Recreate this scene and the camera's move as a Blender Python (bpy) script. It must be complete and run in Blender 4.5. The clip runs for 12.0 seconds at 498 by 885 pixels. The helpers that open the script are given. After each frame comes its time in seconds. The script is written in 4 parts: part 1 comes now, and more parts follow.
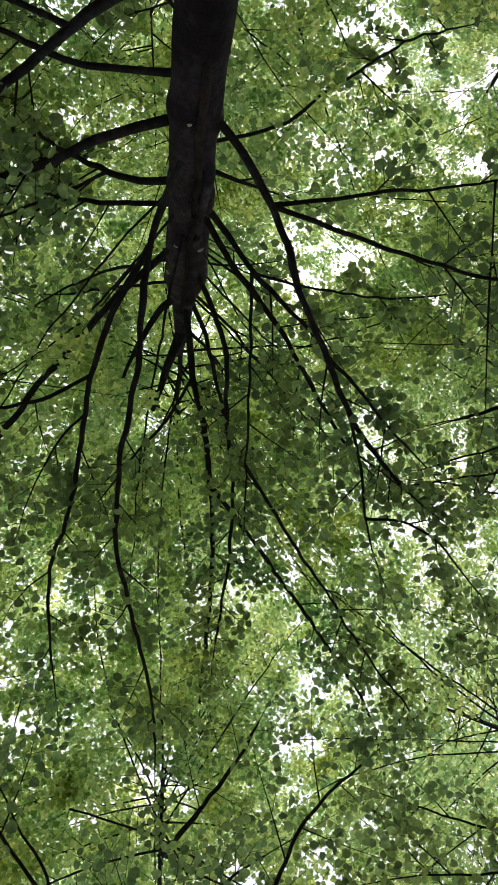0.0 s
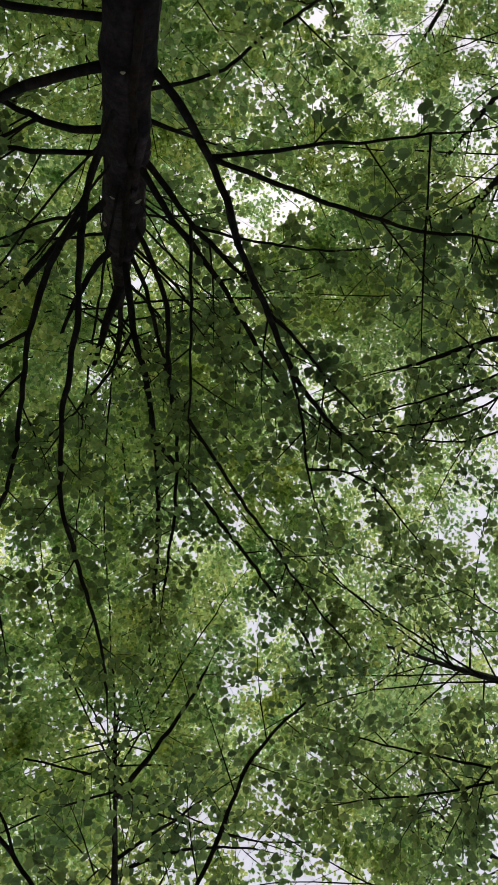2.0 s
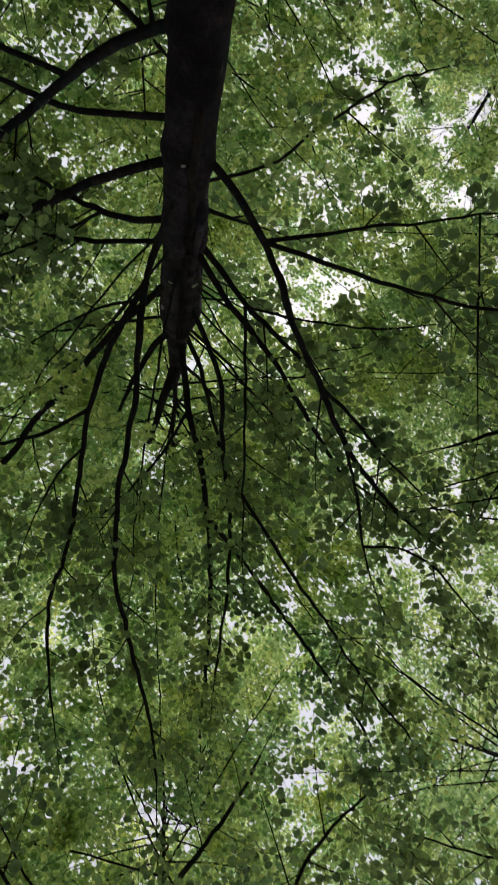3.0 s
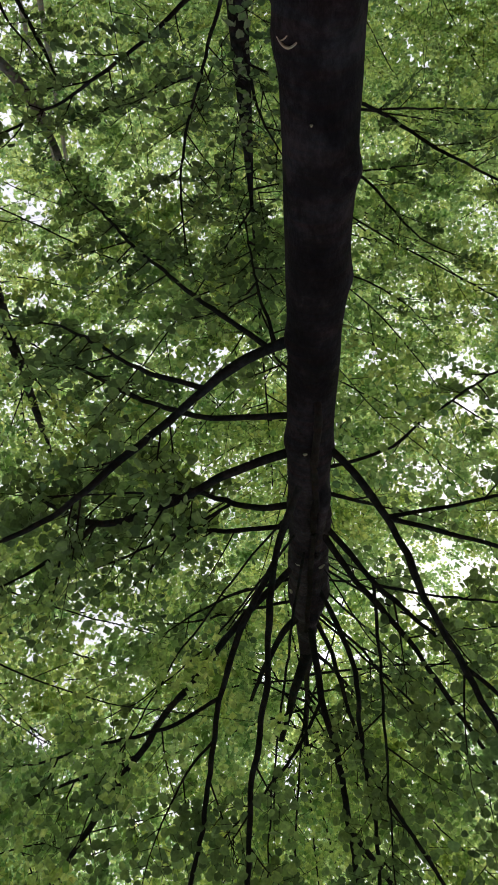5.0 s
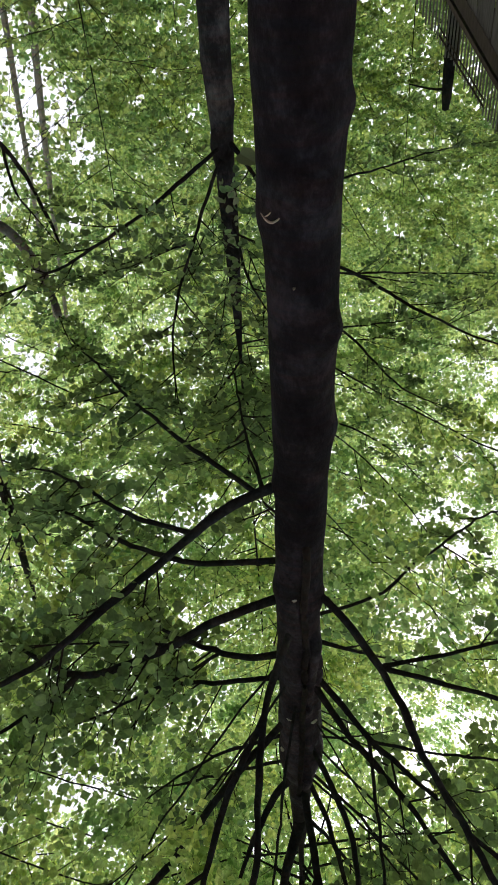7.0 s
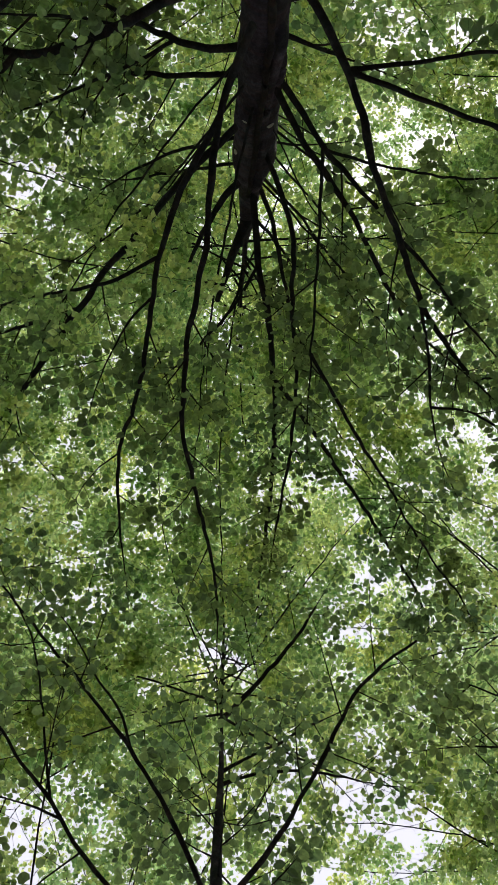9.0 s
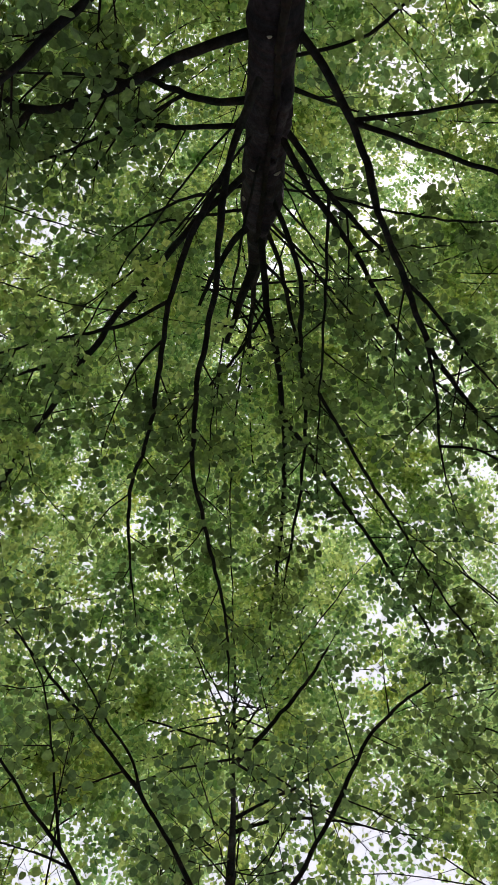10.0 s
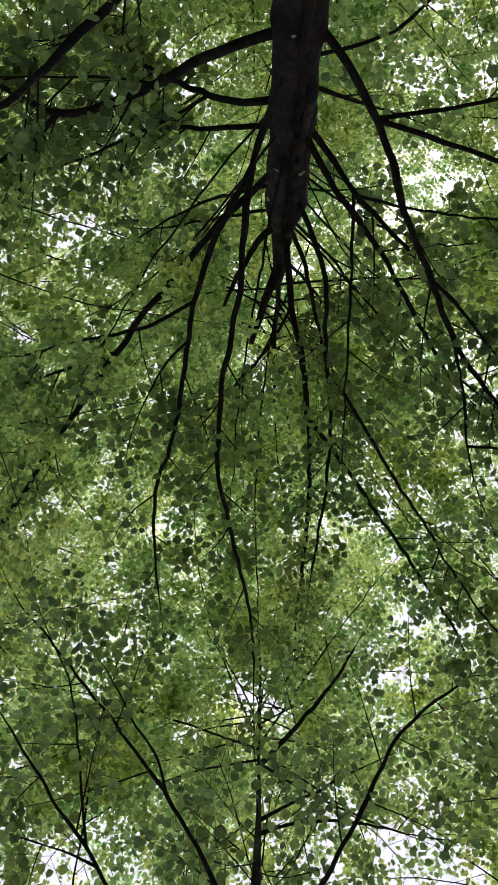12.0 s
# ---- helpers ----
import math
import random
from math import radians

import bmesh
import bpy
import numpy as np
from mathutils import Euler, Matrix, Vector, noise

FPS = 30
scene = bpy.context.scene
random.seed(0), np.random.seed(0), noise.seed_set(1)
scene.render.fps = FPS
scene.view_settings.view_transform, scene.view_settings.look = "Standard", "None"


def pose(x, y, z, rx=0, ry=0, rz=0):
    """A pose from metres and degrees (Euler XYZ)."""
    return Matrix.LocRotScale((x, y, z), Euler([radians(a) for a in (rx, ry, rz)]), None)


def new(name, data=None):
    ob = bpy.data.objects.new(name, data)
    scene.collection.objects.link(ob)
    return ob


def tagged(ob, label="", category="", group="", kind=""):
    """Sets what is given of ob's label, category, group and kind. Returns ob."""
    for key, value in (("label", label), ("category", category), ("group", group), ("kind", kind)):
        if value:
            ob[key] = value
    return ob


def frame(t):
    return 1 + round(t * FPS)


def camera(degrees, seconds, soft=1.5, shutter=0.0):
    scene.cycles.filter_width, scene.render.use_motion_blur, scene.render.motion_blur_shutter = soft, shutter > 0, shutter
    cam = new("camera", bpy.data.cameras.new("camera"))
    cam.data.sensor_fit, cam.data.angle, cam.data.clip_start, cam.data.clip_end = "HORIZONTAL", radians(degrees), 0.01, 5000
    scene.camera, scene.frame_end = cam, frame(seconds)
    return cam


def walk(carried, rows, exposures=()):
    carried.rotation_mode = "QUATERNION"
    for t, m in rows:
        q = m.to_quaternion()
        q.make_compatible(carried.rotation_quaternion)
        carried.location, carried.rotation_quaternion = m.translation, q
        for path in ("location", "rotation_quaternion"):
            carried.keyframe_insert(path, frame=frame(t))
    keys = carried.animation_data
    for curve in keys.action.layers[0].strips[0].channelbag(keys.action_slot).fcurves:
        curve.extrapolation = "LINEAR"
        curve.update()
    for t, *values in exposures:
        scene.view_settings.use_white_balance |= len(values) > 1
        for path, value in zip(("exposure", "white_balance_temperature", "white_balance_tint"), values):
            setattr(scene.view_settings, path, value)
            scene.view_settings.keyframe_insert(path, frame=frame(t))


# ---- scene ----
cam = camera(38.51, 12.0, soft=0.85, shutter=0.12)
PATH = [
    (0, pose(0.030, -0.142, 1.475, 193.61, 6.13, -1.55)),
    (0.5, pose(0.028, -0.156, 1.460, 192.62, 9.25, -0.27)),
    (1, pose(0.031, -0.165, 1.436, 190.21, 9.72, 0.05)),
    (1.5, pose(0.032, -0.169, 1.415, 189.99, 10.17, 0.32)),
    (2, pose(0.030, -0.159, 1.402, 189.86, 10.27, 0.48)),
    (2.5, pose(0.017, -0.141, 1.406, 189.97, 10.06, 0.69)),
    (2.7, pose(0.010, -0.132, 1.412, 190.93, 9.57, 0.47)),
    (3, pose(-0.000, -0.118, 1.421, 196.29, 6.35, -0.30)),
    (3.5, pose(-0.009, -0.098, 1.419, 206.37, 2.42, -0.72)),
    (3.7, pose(-0.013, -0.085, 1.408, 208.55, 1.34, -0.54)),
    (5.3, pose(-0.013, 0.044, 1.428, 223.82, -3.97, -2.59)),
    (5.5, pose(-0.008, 0.045, 1.427, 226.82, -4.05, -2.22)),
    (6, pose(0.001, 0.047, 1.423, 232.15, -3.59, -1.99)),
    (6.5, pose(0.004, 0.045, 1.416, 233.17, -3.44, -1.79)),
    (7, pose(0.004, 0.048, 1.405, 231.44, -3.30, -1.75)),
    (7.1, pose(0.004, 0.047, 1.412, 229.84, -2.89, -1.42)),
    (7.2, pose(0.004, 0.047, 1.420, 227.50, -2.48, -1.09)),
    (7.3, pose(0.004, 0.046, 1.427, 224.65, -2.06, -0.77)),
    (7.5, pose(0.004, 0.046, 1.443, 217.08, -1.25, -0.11)),
    (7.7, pose(-0.004, 0.041, 1.481, 210.47, -0.10, 0.40)),
    (9.3, pose(-0.022, 0.060, 1.455, 185.30, 1.79, -3.84)),
    (9.5, pose(-0.023, 0.061, 1.444, 186.82, 1.47, -3.42)),
    (10, pose(-0.020, 0.051, 1.434, 189.39, 0.93, -3.11)),
    (10.5, pose(-0.019, 0.048, 1.438, 189.41, 0.42, -3.30)),
    (11, pose(-0.019, 0.048, 1.444, 189.49, -0.08, -3.32)),
    (11.5, pose(-0.020, 0.049, 1.447, 189.52, -0.58, -3.34)),
    (12, pose(-0.019, 0.048, 1.442, 189.42, -1.07, -3.34)),
]

walk(cam, PATH, [(0.0, -0.60), (0.5, -1.0), (1.0, -1.2), (1.5, -1.24), (2.5, -1.25), (3.5, -1.24), (5.5, -0.62), (6.5, -0.54), (7.0, -0.42), (7.2, -0.45), (7.5, -0.6), (9.5, -0.93), (12.0, -0.84)])

# ---- daylight: a bright overcast sky over the wood ----
SUN_UP, SUN_ROUND = radians(58), radians(150)
world = bpy.data.worlds.new("overcast_sky")
scene.world = world
world.use_nodes = True
wn, wl = world.node_tree.nodes, world.node_tree.links
wn.clear()
sky = wn.new("ShaderNodeTexSky")
sky.sky_type, sky.sun_disc = "NISHITA", False
sky.sun_elevation, sky.sun_rotation = SUN_UP, SUN_ROUND
sky.air_density, sky.dust_density = 1.0, 4.0
clear = wn.new("ShaderNodeBackground")
clear.inputs["Strength"].default_value = 0.12
cloud = wn.new("ShaderNodeBackground")
cloud.inputs["Color"].default_value = (0.93, 0.92, 1.04, 1)
cloud.inputs["Strength"].default_value = 2.35
veil = wn.new("ShaderNodeMixShader")
veil.inputs[0].default_value = 0.8
wout = wn.new("ShaderNodeOutputWorld")
wl.new(sky.outputs[0], clear.inputs["Color"])
wl.new(clear.outputs[0], veil.inputs[1])
wl.new(cloud.outputs[0], veil.inputs[2])
wl.new(veil.outputs[0], wout.inputs[0])
sun_data = bpy.data.lights.new("sun", "SUN")
sun_data.energy, sun_data.angle, sun_data.color = 4.0, radians(14), (1.0, 0.96, 0.88)
sun = new("sun", sun_data)
sun.rotation_euler = (radians(90) - SUN_UP, 0, radians(180) - SUN_ROUND)


# ---- materials ----
def material(name, rough=0.8):
    m = bpy.data.materials.new(name)
    m.use_nodes = True
    shader = m.node_tree.nodes["Principled BSDF"]
    shader.inputs["Roughness"].default_value = rough
    return m, m.node_tree.nodes, m.node_tree.links, shader


def ramp(nodes, stops):
    r = nodes.new("ShaderNodeValToRGB")
    while len(r.color_ramp.elements) < len(stops):
        r.color_ramp.elements.new(0.5)
    for e, (at, col) in zip(r.color_ramp.elements, stops):
        e.position, e.color = at, (*col, 1)
    return r


def noise_tex(nodes, links, scale, detail=6.0, stretch=(1, 1, 1), rough=0.55):
    co = nodes.new("ShaderNodeTexCoord")
    mp = nodes.new("ShaderNodeMapping")
    mp.inputs["Scale"].default_value = stretch
    tx = nodes.new("ShaderNodeTexNoise")
    tx.inputs["Scale"].default_value = scale
    tx.inputs["Detail"].default_value = detail
    tx.inputs["Roughness"].default_value = rough
    links.new(co.outputs["Object"], mp.inputs[0])
    links.new(mp.outputs[0], tx.inputs["Vector"])
    return tx


def bark(name, dark, mid, pale, strength=0.5, aloft=1.0):
    """Bark in patches, bands and grain; colour brightened by aloft above 5 m to paint in sky light."""
    m, n, l, s = material(name, 0.85)
    s.inputs["Specular IOR Level"].default_value = 0.06
    patches = noise_tex(n, l, 5.0, 12.0, (1, 1, 0.8), 0.72)
    bands = noise_tex(n, l, 7.0, 4.0, (0.5, 0.5, 3.5))
    grain = noise_tex(n, l, 55.0, 8.0, (1, 1, 0.5), 0.65)
    col = ramp(n, [(0.32, dark), (0.5, mid), (0.7, pale)])
    warm = ramp(n, [(0.35, (1.2, 0.94, 0.95)), (0.6, (0.88, 0.98, 1.1))])
    fine = ramp(n, [(0.3, (0.6, 0.6, 0.6)), (0.7, (1.2, 1.18, 1.15))])
    tint = n.new("ShaderNodeMixRGB")
    tint.blend_type, tint.inputs[0].default_value = "MULTIPLY", 1.0
    mul = n.new("ShaderNodeMixRGB")
    mul.blend_type, mul.inputs[0].default_value = "MULTIPLY", 0.85
    l.new(patches.outputs["Fac"], col.inputs[0])
    l.new(bands.outputs["Fac"], warm.inputs[0])
    l.new(grain.outputs["Fac"], fine.inputs[0])
    l.new(col.outputs[0], tint.inputs[1])
    l.new(warm.outputs[0], tint.inputs[2])
    l.new(tint.outputs[0], mul.inputs[1])
    l.new(fine.outputs[0], mul.inputs[2])
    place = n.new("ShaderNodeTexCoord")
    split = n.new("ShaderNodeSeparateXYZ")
    # Colour gain with height, standing in for sky light on the upper trunk.
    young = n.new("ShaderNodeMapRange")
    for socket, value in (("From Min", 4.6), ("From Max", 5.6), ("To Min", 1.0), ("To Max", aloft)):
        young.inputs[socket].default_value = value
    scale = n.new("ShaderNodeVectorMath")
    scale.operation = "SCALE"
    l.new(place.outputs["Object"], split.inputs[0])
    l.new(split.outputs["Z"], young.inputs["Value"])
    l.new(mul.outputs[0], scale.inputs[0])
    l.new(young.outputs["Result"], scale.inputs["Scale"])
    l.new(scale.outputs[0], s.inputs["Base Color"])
    both = n.new("ShaderNodeMath")
    both.operation = "ADD"
    l.new(grain.outputs["Fac"], both.inputs[0])
    l.new(bands.outputs["Fac"], both.inputs[1])
    bump = n.new("ShaderNodeBump")
    bump.inputs["Strength"].default_value, bump.inputs["Distance"].default_value = strength, 0.012
    l.new(both.outputs[0], bump.inputs["Height"])
    l.new(bump.outputs[0], s.inputs["Normal"])
    return m


def leaf_material(name, face, through_low, through_high, share=0.5):
    """Thin leaf: a matt, slightly waxy face and light that comes through the blade."""
    m, n, l, s = material(name, 0.5)
    s.inputs["Specular IOR Level"].default_value = 0.3
    geo = n.new("ShaderNodeNewGeometry")
    tone = ramp(n, [(0.0, tuple(c * 0.55 for c in face)), (1.0, tuple(c * 1.45 for c in face))])
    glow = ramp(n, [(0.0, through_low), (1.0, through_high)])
    vein = noise_tex(n, l, 34.0, 3.0)
    sprays = noise_tex(n, l, 0.9, 3.0)
    hue = ramp(n, [(0.36, (0.82, 0.98, 1.12)), (0.64, (1.12, 1.05, 0.85))])
    vary = n.new("ShaderNodeMixRGB")
    vary.blend_type, vary.inputs[0].default_value = "MULTIPLY", 1.0
    shade = ramp(n, [(0.3, (0.62, 0.64, 0.62)), (0.7, (1.22, 1.2, 1.2))])
    mul = n.new("ShaderNodeMixRGB")
    mul.blend_type, mul.inputs[0].default_value = "MULTIPLY", 1.0
    thin = n.new("ShaderNodeBsdfTranslucent")
    mix = n.new("ShaderNodeMixShader")
    mix.inputs[0].default_value = share
    l.new(geo.outputs["Random Per Island"], tone.inputs[0])
    l.new(geo.outputs["Random Per Island"], glow.inputs[0])
    l.new(vein.outputs["Fac"], shade.inputs[0])
    l.new(glow.outputs[0], mul.inputs[1])
    l.new(shade.outputs[0], mul.inputs[2])
    l.new(tone.outputs[0], s.inputs["Base Color"])
    l.new(sprays.outputs["Fac"], hue.inputs[0])
    l.new(mul.outputs[0], vary.inputs[1])
    l.new(hue.outputs[0], vary.inputs[2])
    l.new(vary.outputs[0], thin.inputs["Color"])
    l.new(s.outputs[0], mix.inputs[1])
    l.new(thin.outputs[0], mix.inputs[2])
    l.new(mix.outputs[0], n["Material Output"].inputs["Surface"])
    return m


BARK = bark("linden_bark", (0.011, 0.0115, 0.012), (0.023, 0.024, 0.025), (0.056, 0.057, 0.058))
# Upper trunk colour is raised to imitate the sky light it catches.
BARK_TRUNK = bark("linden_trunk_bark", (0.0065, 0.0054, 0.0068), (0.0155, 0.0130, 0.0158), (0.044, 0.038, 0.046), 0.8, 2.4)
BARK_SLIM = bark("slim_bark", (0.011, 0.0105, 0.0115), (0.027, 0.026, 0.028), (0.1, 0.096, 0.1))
# Far trunks' bark, paled further to paint in the bright haze.
BARK_PALE = bark("hazed_bark", (0.26, 0.24, 0.22), (0.38, 0.36, 0.33), (0.5, 0.48, 0.45), 0.3)
BARK_GREY = bark("grey_bark", (0.12, 0.11, 0.105), (0.24, 0.22, 0.21), (0.42, 0.39, 0.37), 0.4)
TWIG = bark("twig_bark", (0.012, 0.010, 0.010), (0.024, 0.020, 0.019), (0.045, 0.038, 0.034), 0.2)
SCAR = bark("pale_scar", (0.3, 0.27, 0.22), (0.42, 0.38, 0.31), (0.52, 0.48, 0.4), 0.4)
# Near leaves darker, upper and far ones brighter: shade and light put into colour.
LEAF = leaf_material("near_shaded_leaf", (0.125, 0.16, 0.125), (0.17, 0.25, 0.11), (0.56, 0.73, 0.29), 0.54)
LEAF_LIT = leaf_material("far_lit_leaf", (0.09, 0.125, 0.085), (0.29, 0.46, 0.165), (1.0, 1.07, 0.5), 0.8)
# Slim tree's trunk leaves, paled to paint in the light on them.
LEAF_PALE = leaf_material("pale_lit_leaf", (0.36, 0.4, 0.27), (0.2, 0.27, 0.12), (0.5, 0.62, 0.27), 0.35)


def soil_material():
    m, n, l, s = material("forest_floor", 0.95)
    big = noise_tex(n, l, 0.6, 6.0)
    small = noise_tex(n, l, 22.0, 8.0)
    col = ramp(n, [(0.3, (0.035, 0.026, 0.017)), (0.5, (0.08, 0.06, 0.035)), (0.7, (0.06, 0.075, 0.03))])
    fine = ramp(n, [(0.3, (0.5, 0.48, 0.45)), (0.7, (1.3, 1.2, 1.1))])
    mul = n.new("ShaderNodeMixRGB")
    mul.blend_type, mul.inputs[0].default_value = "MULTIPLY", 1.0
    l.new(big.outputs["Fac"], col.inputs[0])
    l.new(small.outputs["Fac"], fine.inputs[0])
    l.new(col.outputs[0], mul.inputs[1])
    l.new(fine.outputs[0], mul.inputs[2])
    l.new(mul.outputs[0], s.inputs["Base Color"])
    bump = n.new("ShaderNodeBump")
    bump.inputs["Distance"].default_value = 0.03
    l.new(small.outputs["Fac"], bump.inputs["Height"])
    l.new(bump.outputs[0], s.inputs["Normal"])
    return m


SOIL = soil_material()


def plank_material(name, dark, pale):
    m, n, l, s = material(name, 0.8)
    info = n.new("ShaderNodeObjectInfo")
    grain = noise_tex(n, l, 9.0, 8.0, (12, 12, 0.6), 0.6)
    col = ramp(n, [(0.3, dark), (0.7, pale)])
    tone = ramp(n, [(0.0, (0.75, 0.75, 0.75)), (1.0, (1.2, 1.2, 1.2))])
    mul = n.new("ShaderNodeMixRGB")
    mul.blend_type, mul.inputs[0].default_value = "MULTIPLY", 1.0
    l.new(grain.outputs["Fac"], col.inputs[0])
    l.new(info.outputs["Random"], tone.inputs[0])
    l.new(col.outputs[0], mul.inputs[1])
    l.new(tone.outputs[0], mul.inputs[2])
    l.new(mul.outputs[0], s.inputs["Base Color"])
    bump = n.new("ShaderNodeBump")
    bump.inputs["Strength"].default_value, bump.inputs["Distance"].default_value = 0.4, 0.006
    l.new(grain.outputs["Fac"], bump.inputs["Height"])
    l.new(bump.outputs[0], s.inputs["Normal"])
    return m


WOOD = plank_material("weathered_wood", (0.075, 0.07, 0.062), (0.17, 0.158, 0.142))
LATH = plank_material("grey_lath_wood", (0.14, 0.135, 0.13), (0.3, 0.29, 0.28))
WOOD_DARK = plank_material("stained_wood", (0.035, 0.026, 0.02), (0.08, 0.06, 0.045))


# ---- mesh helpers ----
def part(name, bm, mat, parent, label=""):
    me = bpy.data.meshes.new(name)
    bm.to_mesh(me)
    bm.free()
    me.materials.append(mat)
    ob = new(name, me)
    ob.parent = parent
    return tagged(ob, label)


def array_mesh(name, verts, faces, mat, parent, smooth=False, label="", kind=""):
    """One mesh from arrays: verts (n, 3) and faces (m, k), all with k corners."""
    verts, faces = np.asarray(verts, np.float32), np.asarray(faces, np.int32)
    me = bpy.data.meshes.new(name)
    me.vertices.add(len(verts))
    me.vertices.foreach_set("co", verts.ravel())
    me.loops.add(faces.size)
    me.loops.foreach_set("vertex_index", faces.ravel())
    me.polygons.add(len(faces))
    me.polygons.foreach_set("loop_start", np.arange(0, faces.size, faces.shape[1], dtype=np.int32))
    me.polygons.foreach_set("use_smooth", np.full(len(faces), smooth))
    me.update(calc_edges=True)
    me.materials.append(mat)
    ob = new(name, me)
    ob.parent = parent
    return tagged(ob, label, "", "", kind)


def unit(v):
    return v / (np.linalg.norm(v, axis=-1, keepdims=True) + 1e-9)


def rough_tube(points, radii, sides, lump=0.06, seed=0.0, knots=()):
    """Verts and quads of a closed, slightly lumpy tube along points."""
    points, radii = np.asarray(points, float), np.asarray(radii, float)
    tang = unit(np.gradient(points, axis=0))
    ref = np.array([0.0, 0.0, 1.0]) if abs(tang[0, 2]) < 0.9 else np.array([1.0, 0.0, 0.0])
    side = unit(np.cross(tang, ref))
    over = np.cross(side, tang)
    run, wave = np.r_[0, np.cumsum(np.linalg.norm(np.diff(points, axis=0), axis=1))], 3.0 if sides < 10 else 2.6
    a = np.linspace(0, 2 * np.pi, sides, endpoint=False)
    ring = side[:, None] * np.cos(a)[None, :, None] + over[:, None] * np.sin(a)[None, :, None]
    wob = np.array([[noise.noise((np.cos(b) * 0.8 + seed, np.sin(b) * 0.8, run[i] * wave + seed)) for b in a] for i in range(len(points))])
    swell = 1 + lump * 3 * wob
    for height, turn, high, size in knots:
        out = np.array([math.cos(turn), math.sin(turn), 0.0])
        off = np.arccos(np.clip(ring @ out, -1, 1)) * radii[:, None]
        swell = swell + high * np.exp(-(off**2 + (points[:, None, 2] - height) ** 2) / size**2) / radii[:, None]
    verts = points[:, None] + ring * (radii[:, None] * swell)[..., None]
    n = len(points)
    i, j = np.meshgrid(np.arange(n - 1), np.arange(sides), indexing="ij")
    k = (j + 1) % sides
    quads = np.stack([i * sides + j, i * sides + k, (i + 1) * sides + k, (i + 1) * sides + j], -1).reshape(-1, 4)
    verts = np.vstack([verts.reshape(-1, 3), points[-1]])
    tip = np.array([[(n - 1) * sides + b, (n - 1) * sides + (b + 1) % sides, n * sides, n * sides] for b in range(sides)])
    return verts, quads, tip[:, :3]


def tube_object(name, points, radii, sides, mat, parent, lump=0.06, seed=0.0, label="", knots=()):
    v, q, tip = rough_tube(points, radii, sides, lump, seed, knots)
    bm = bmesh.new()
    vs = [bm.verts.new(p) for p in v]
    for f in q:
        bm.faces.new([vs[i] for i in f]).smooth = True
    for f in tip:
        bm.faces.new([vs[i] for i in f]).smooth = True
    return part(name, bm, mat, parent, label)


# ---- trees: trunk, limbs, branches, twigs and leaves ----
rng = np.random.default_rng(7)


class Stem:
    """A trunk or limb: its centre line as points, its radius at both ends, its object and what grows on it."""

    def __init__(self, ob, points, r0, r1, root=None):
        self.ob, self.points, self.r0, self.r1, self.root = ob, np.asarray(points, float), r0, r1, root
        self.limbs = []


def tree(name, x, y, profile, mat, label, sides=20, lean=(0, 0), root=True, knots=()):
    """A tree with its trunk. profile: (height, radius) from the ground up."""
    thing = tagged(new(name), label, "tree")
    thing.location = (0, 0, 0)
    zs = [z for z, _ in profile]
    z = np.arange(-0.3, zs[-1] + 0.01, 0.04 if sides > 24 else 0.15 if sides > 12 else 0.3)
    r = np.interp(z, zs, [p[1] for p in profile])
    r = r * (1 + (0.45 * np.exp(-np.clip(z, 0, None) / 0.25) if root else 0))
    sway = np.array([[noise.noise((x, y, q * 0.45)), noise.noise((y, x, q * 0.45 + 7)), 0] for q in z]) * 0.03
    pts = np.stack([x + lean[0] * z, y + lean[1] * z, z], 1) + sway
    trunk = tube_object("trunk", pts, r, sides, mat, thing, 0.022, x + y, "", knots)
    s = Stem(trunk, pts, r[0], r[-1], thing)
    s.x, s.y, s.lean, s.mat = x, y, lean, mat
    return s


def bezier(c, u):
    u = np.asarray(u)[:, None]
    return (1 - u) ** 3 * c[0] + 3 * u * (1 - u) ** 2 * c[1] + 3 * u * u * (1 - u) * c[2] + u**3 * c[3]


def foot_of(on, at):
    """The place on a trunk at a height, or on a limb at a share of its length; the parent of what grows there, its tree and its name."""
    if on.root is not None:
        return np.array([on.x + on.lean[0] * at, on.y + on.lean[1] * at, at]), on.root, on, "limb"
    foot = np.array([np.interp(at, np.linspace(0, 1, len(on.points)), on.points[:, i]) for i in range(3)])
    return foot, on.base, on.tree, "branch"


def grown(pts, size, radius, slim, sides, seed, home, tree_stem, name, mat):
    """The limb itself along a centre line: a knobby tapering tube with a swollen foot."""
    u = np.linspace(0, 1, len(pts))
    kink = np.array([[noise.noise(p * 1.9 + o) for o in (np.array([3.1, 0, 0]), np.array([0, 9.2, 0]), np.array([0, 0, 5.7]))] for p in pts])
    crook = np.array([[noise.noise(p * 6.5 + o) for o in (np.array([1.1, 0, 0]), np.array([0, 4.2, 0]), np.array([0, 0, 2.7]))] for p in pts])
    pts = pts + (kink * 0.022 + crook * 0.016) * np.minimum(u * 3, 1)[:, None] * min(1, size)
    r = radius * (slim + (1 - slim) * (1 - u) ** 0.8)
    r = r * (1 + 0.3 * np.exp(-u * size / 0.08))
    ob = tube_object(name, pts, r, sides, mat or tree_stem.mat, home, 0.09, seed)
    s = Stem(ob, pts, radius, radius * slim)
    s.tree, s.base = tree_stem, ob if name == "limb" else home
    tree_stem.limbs.append(s)
    return s


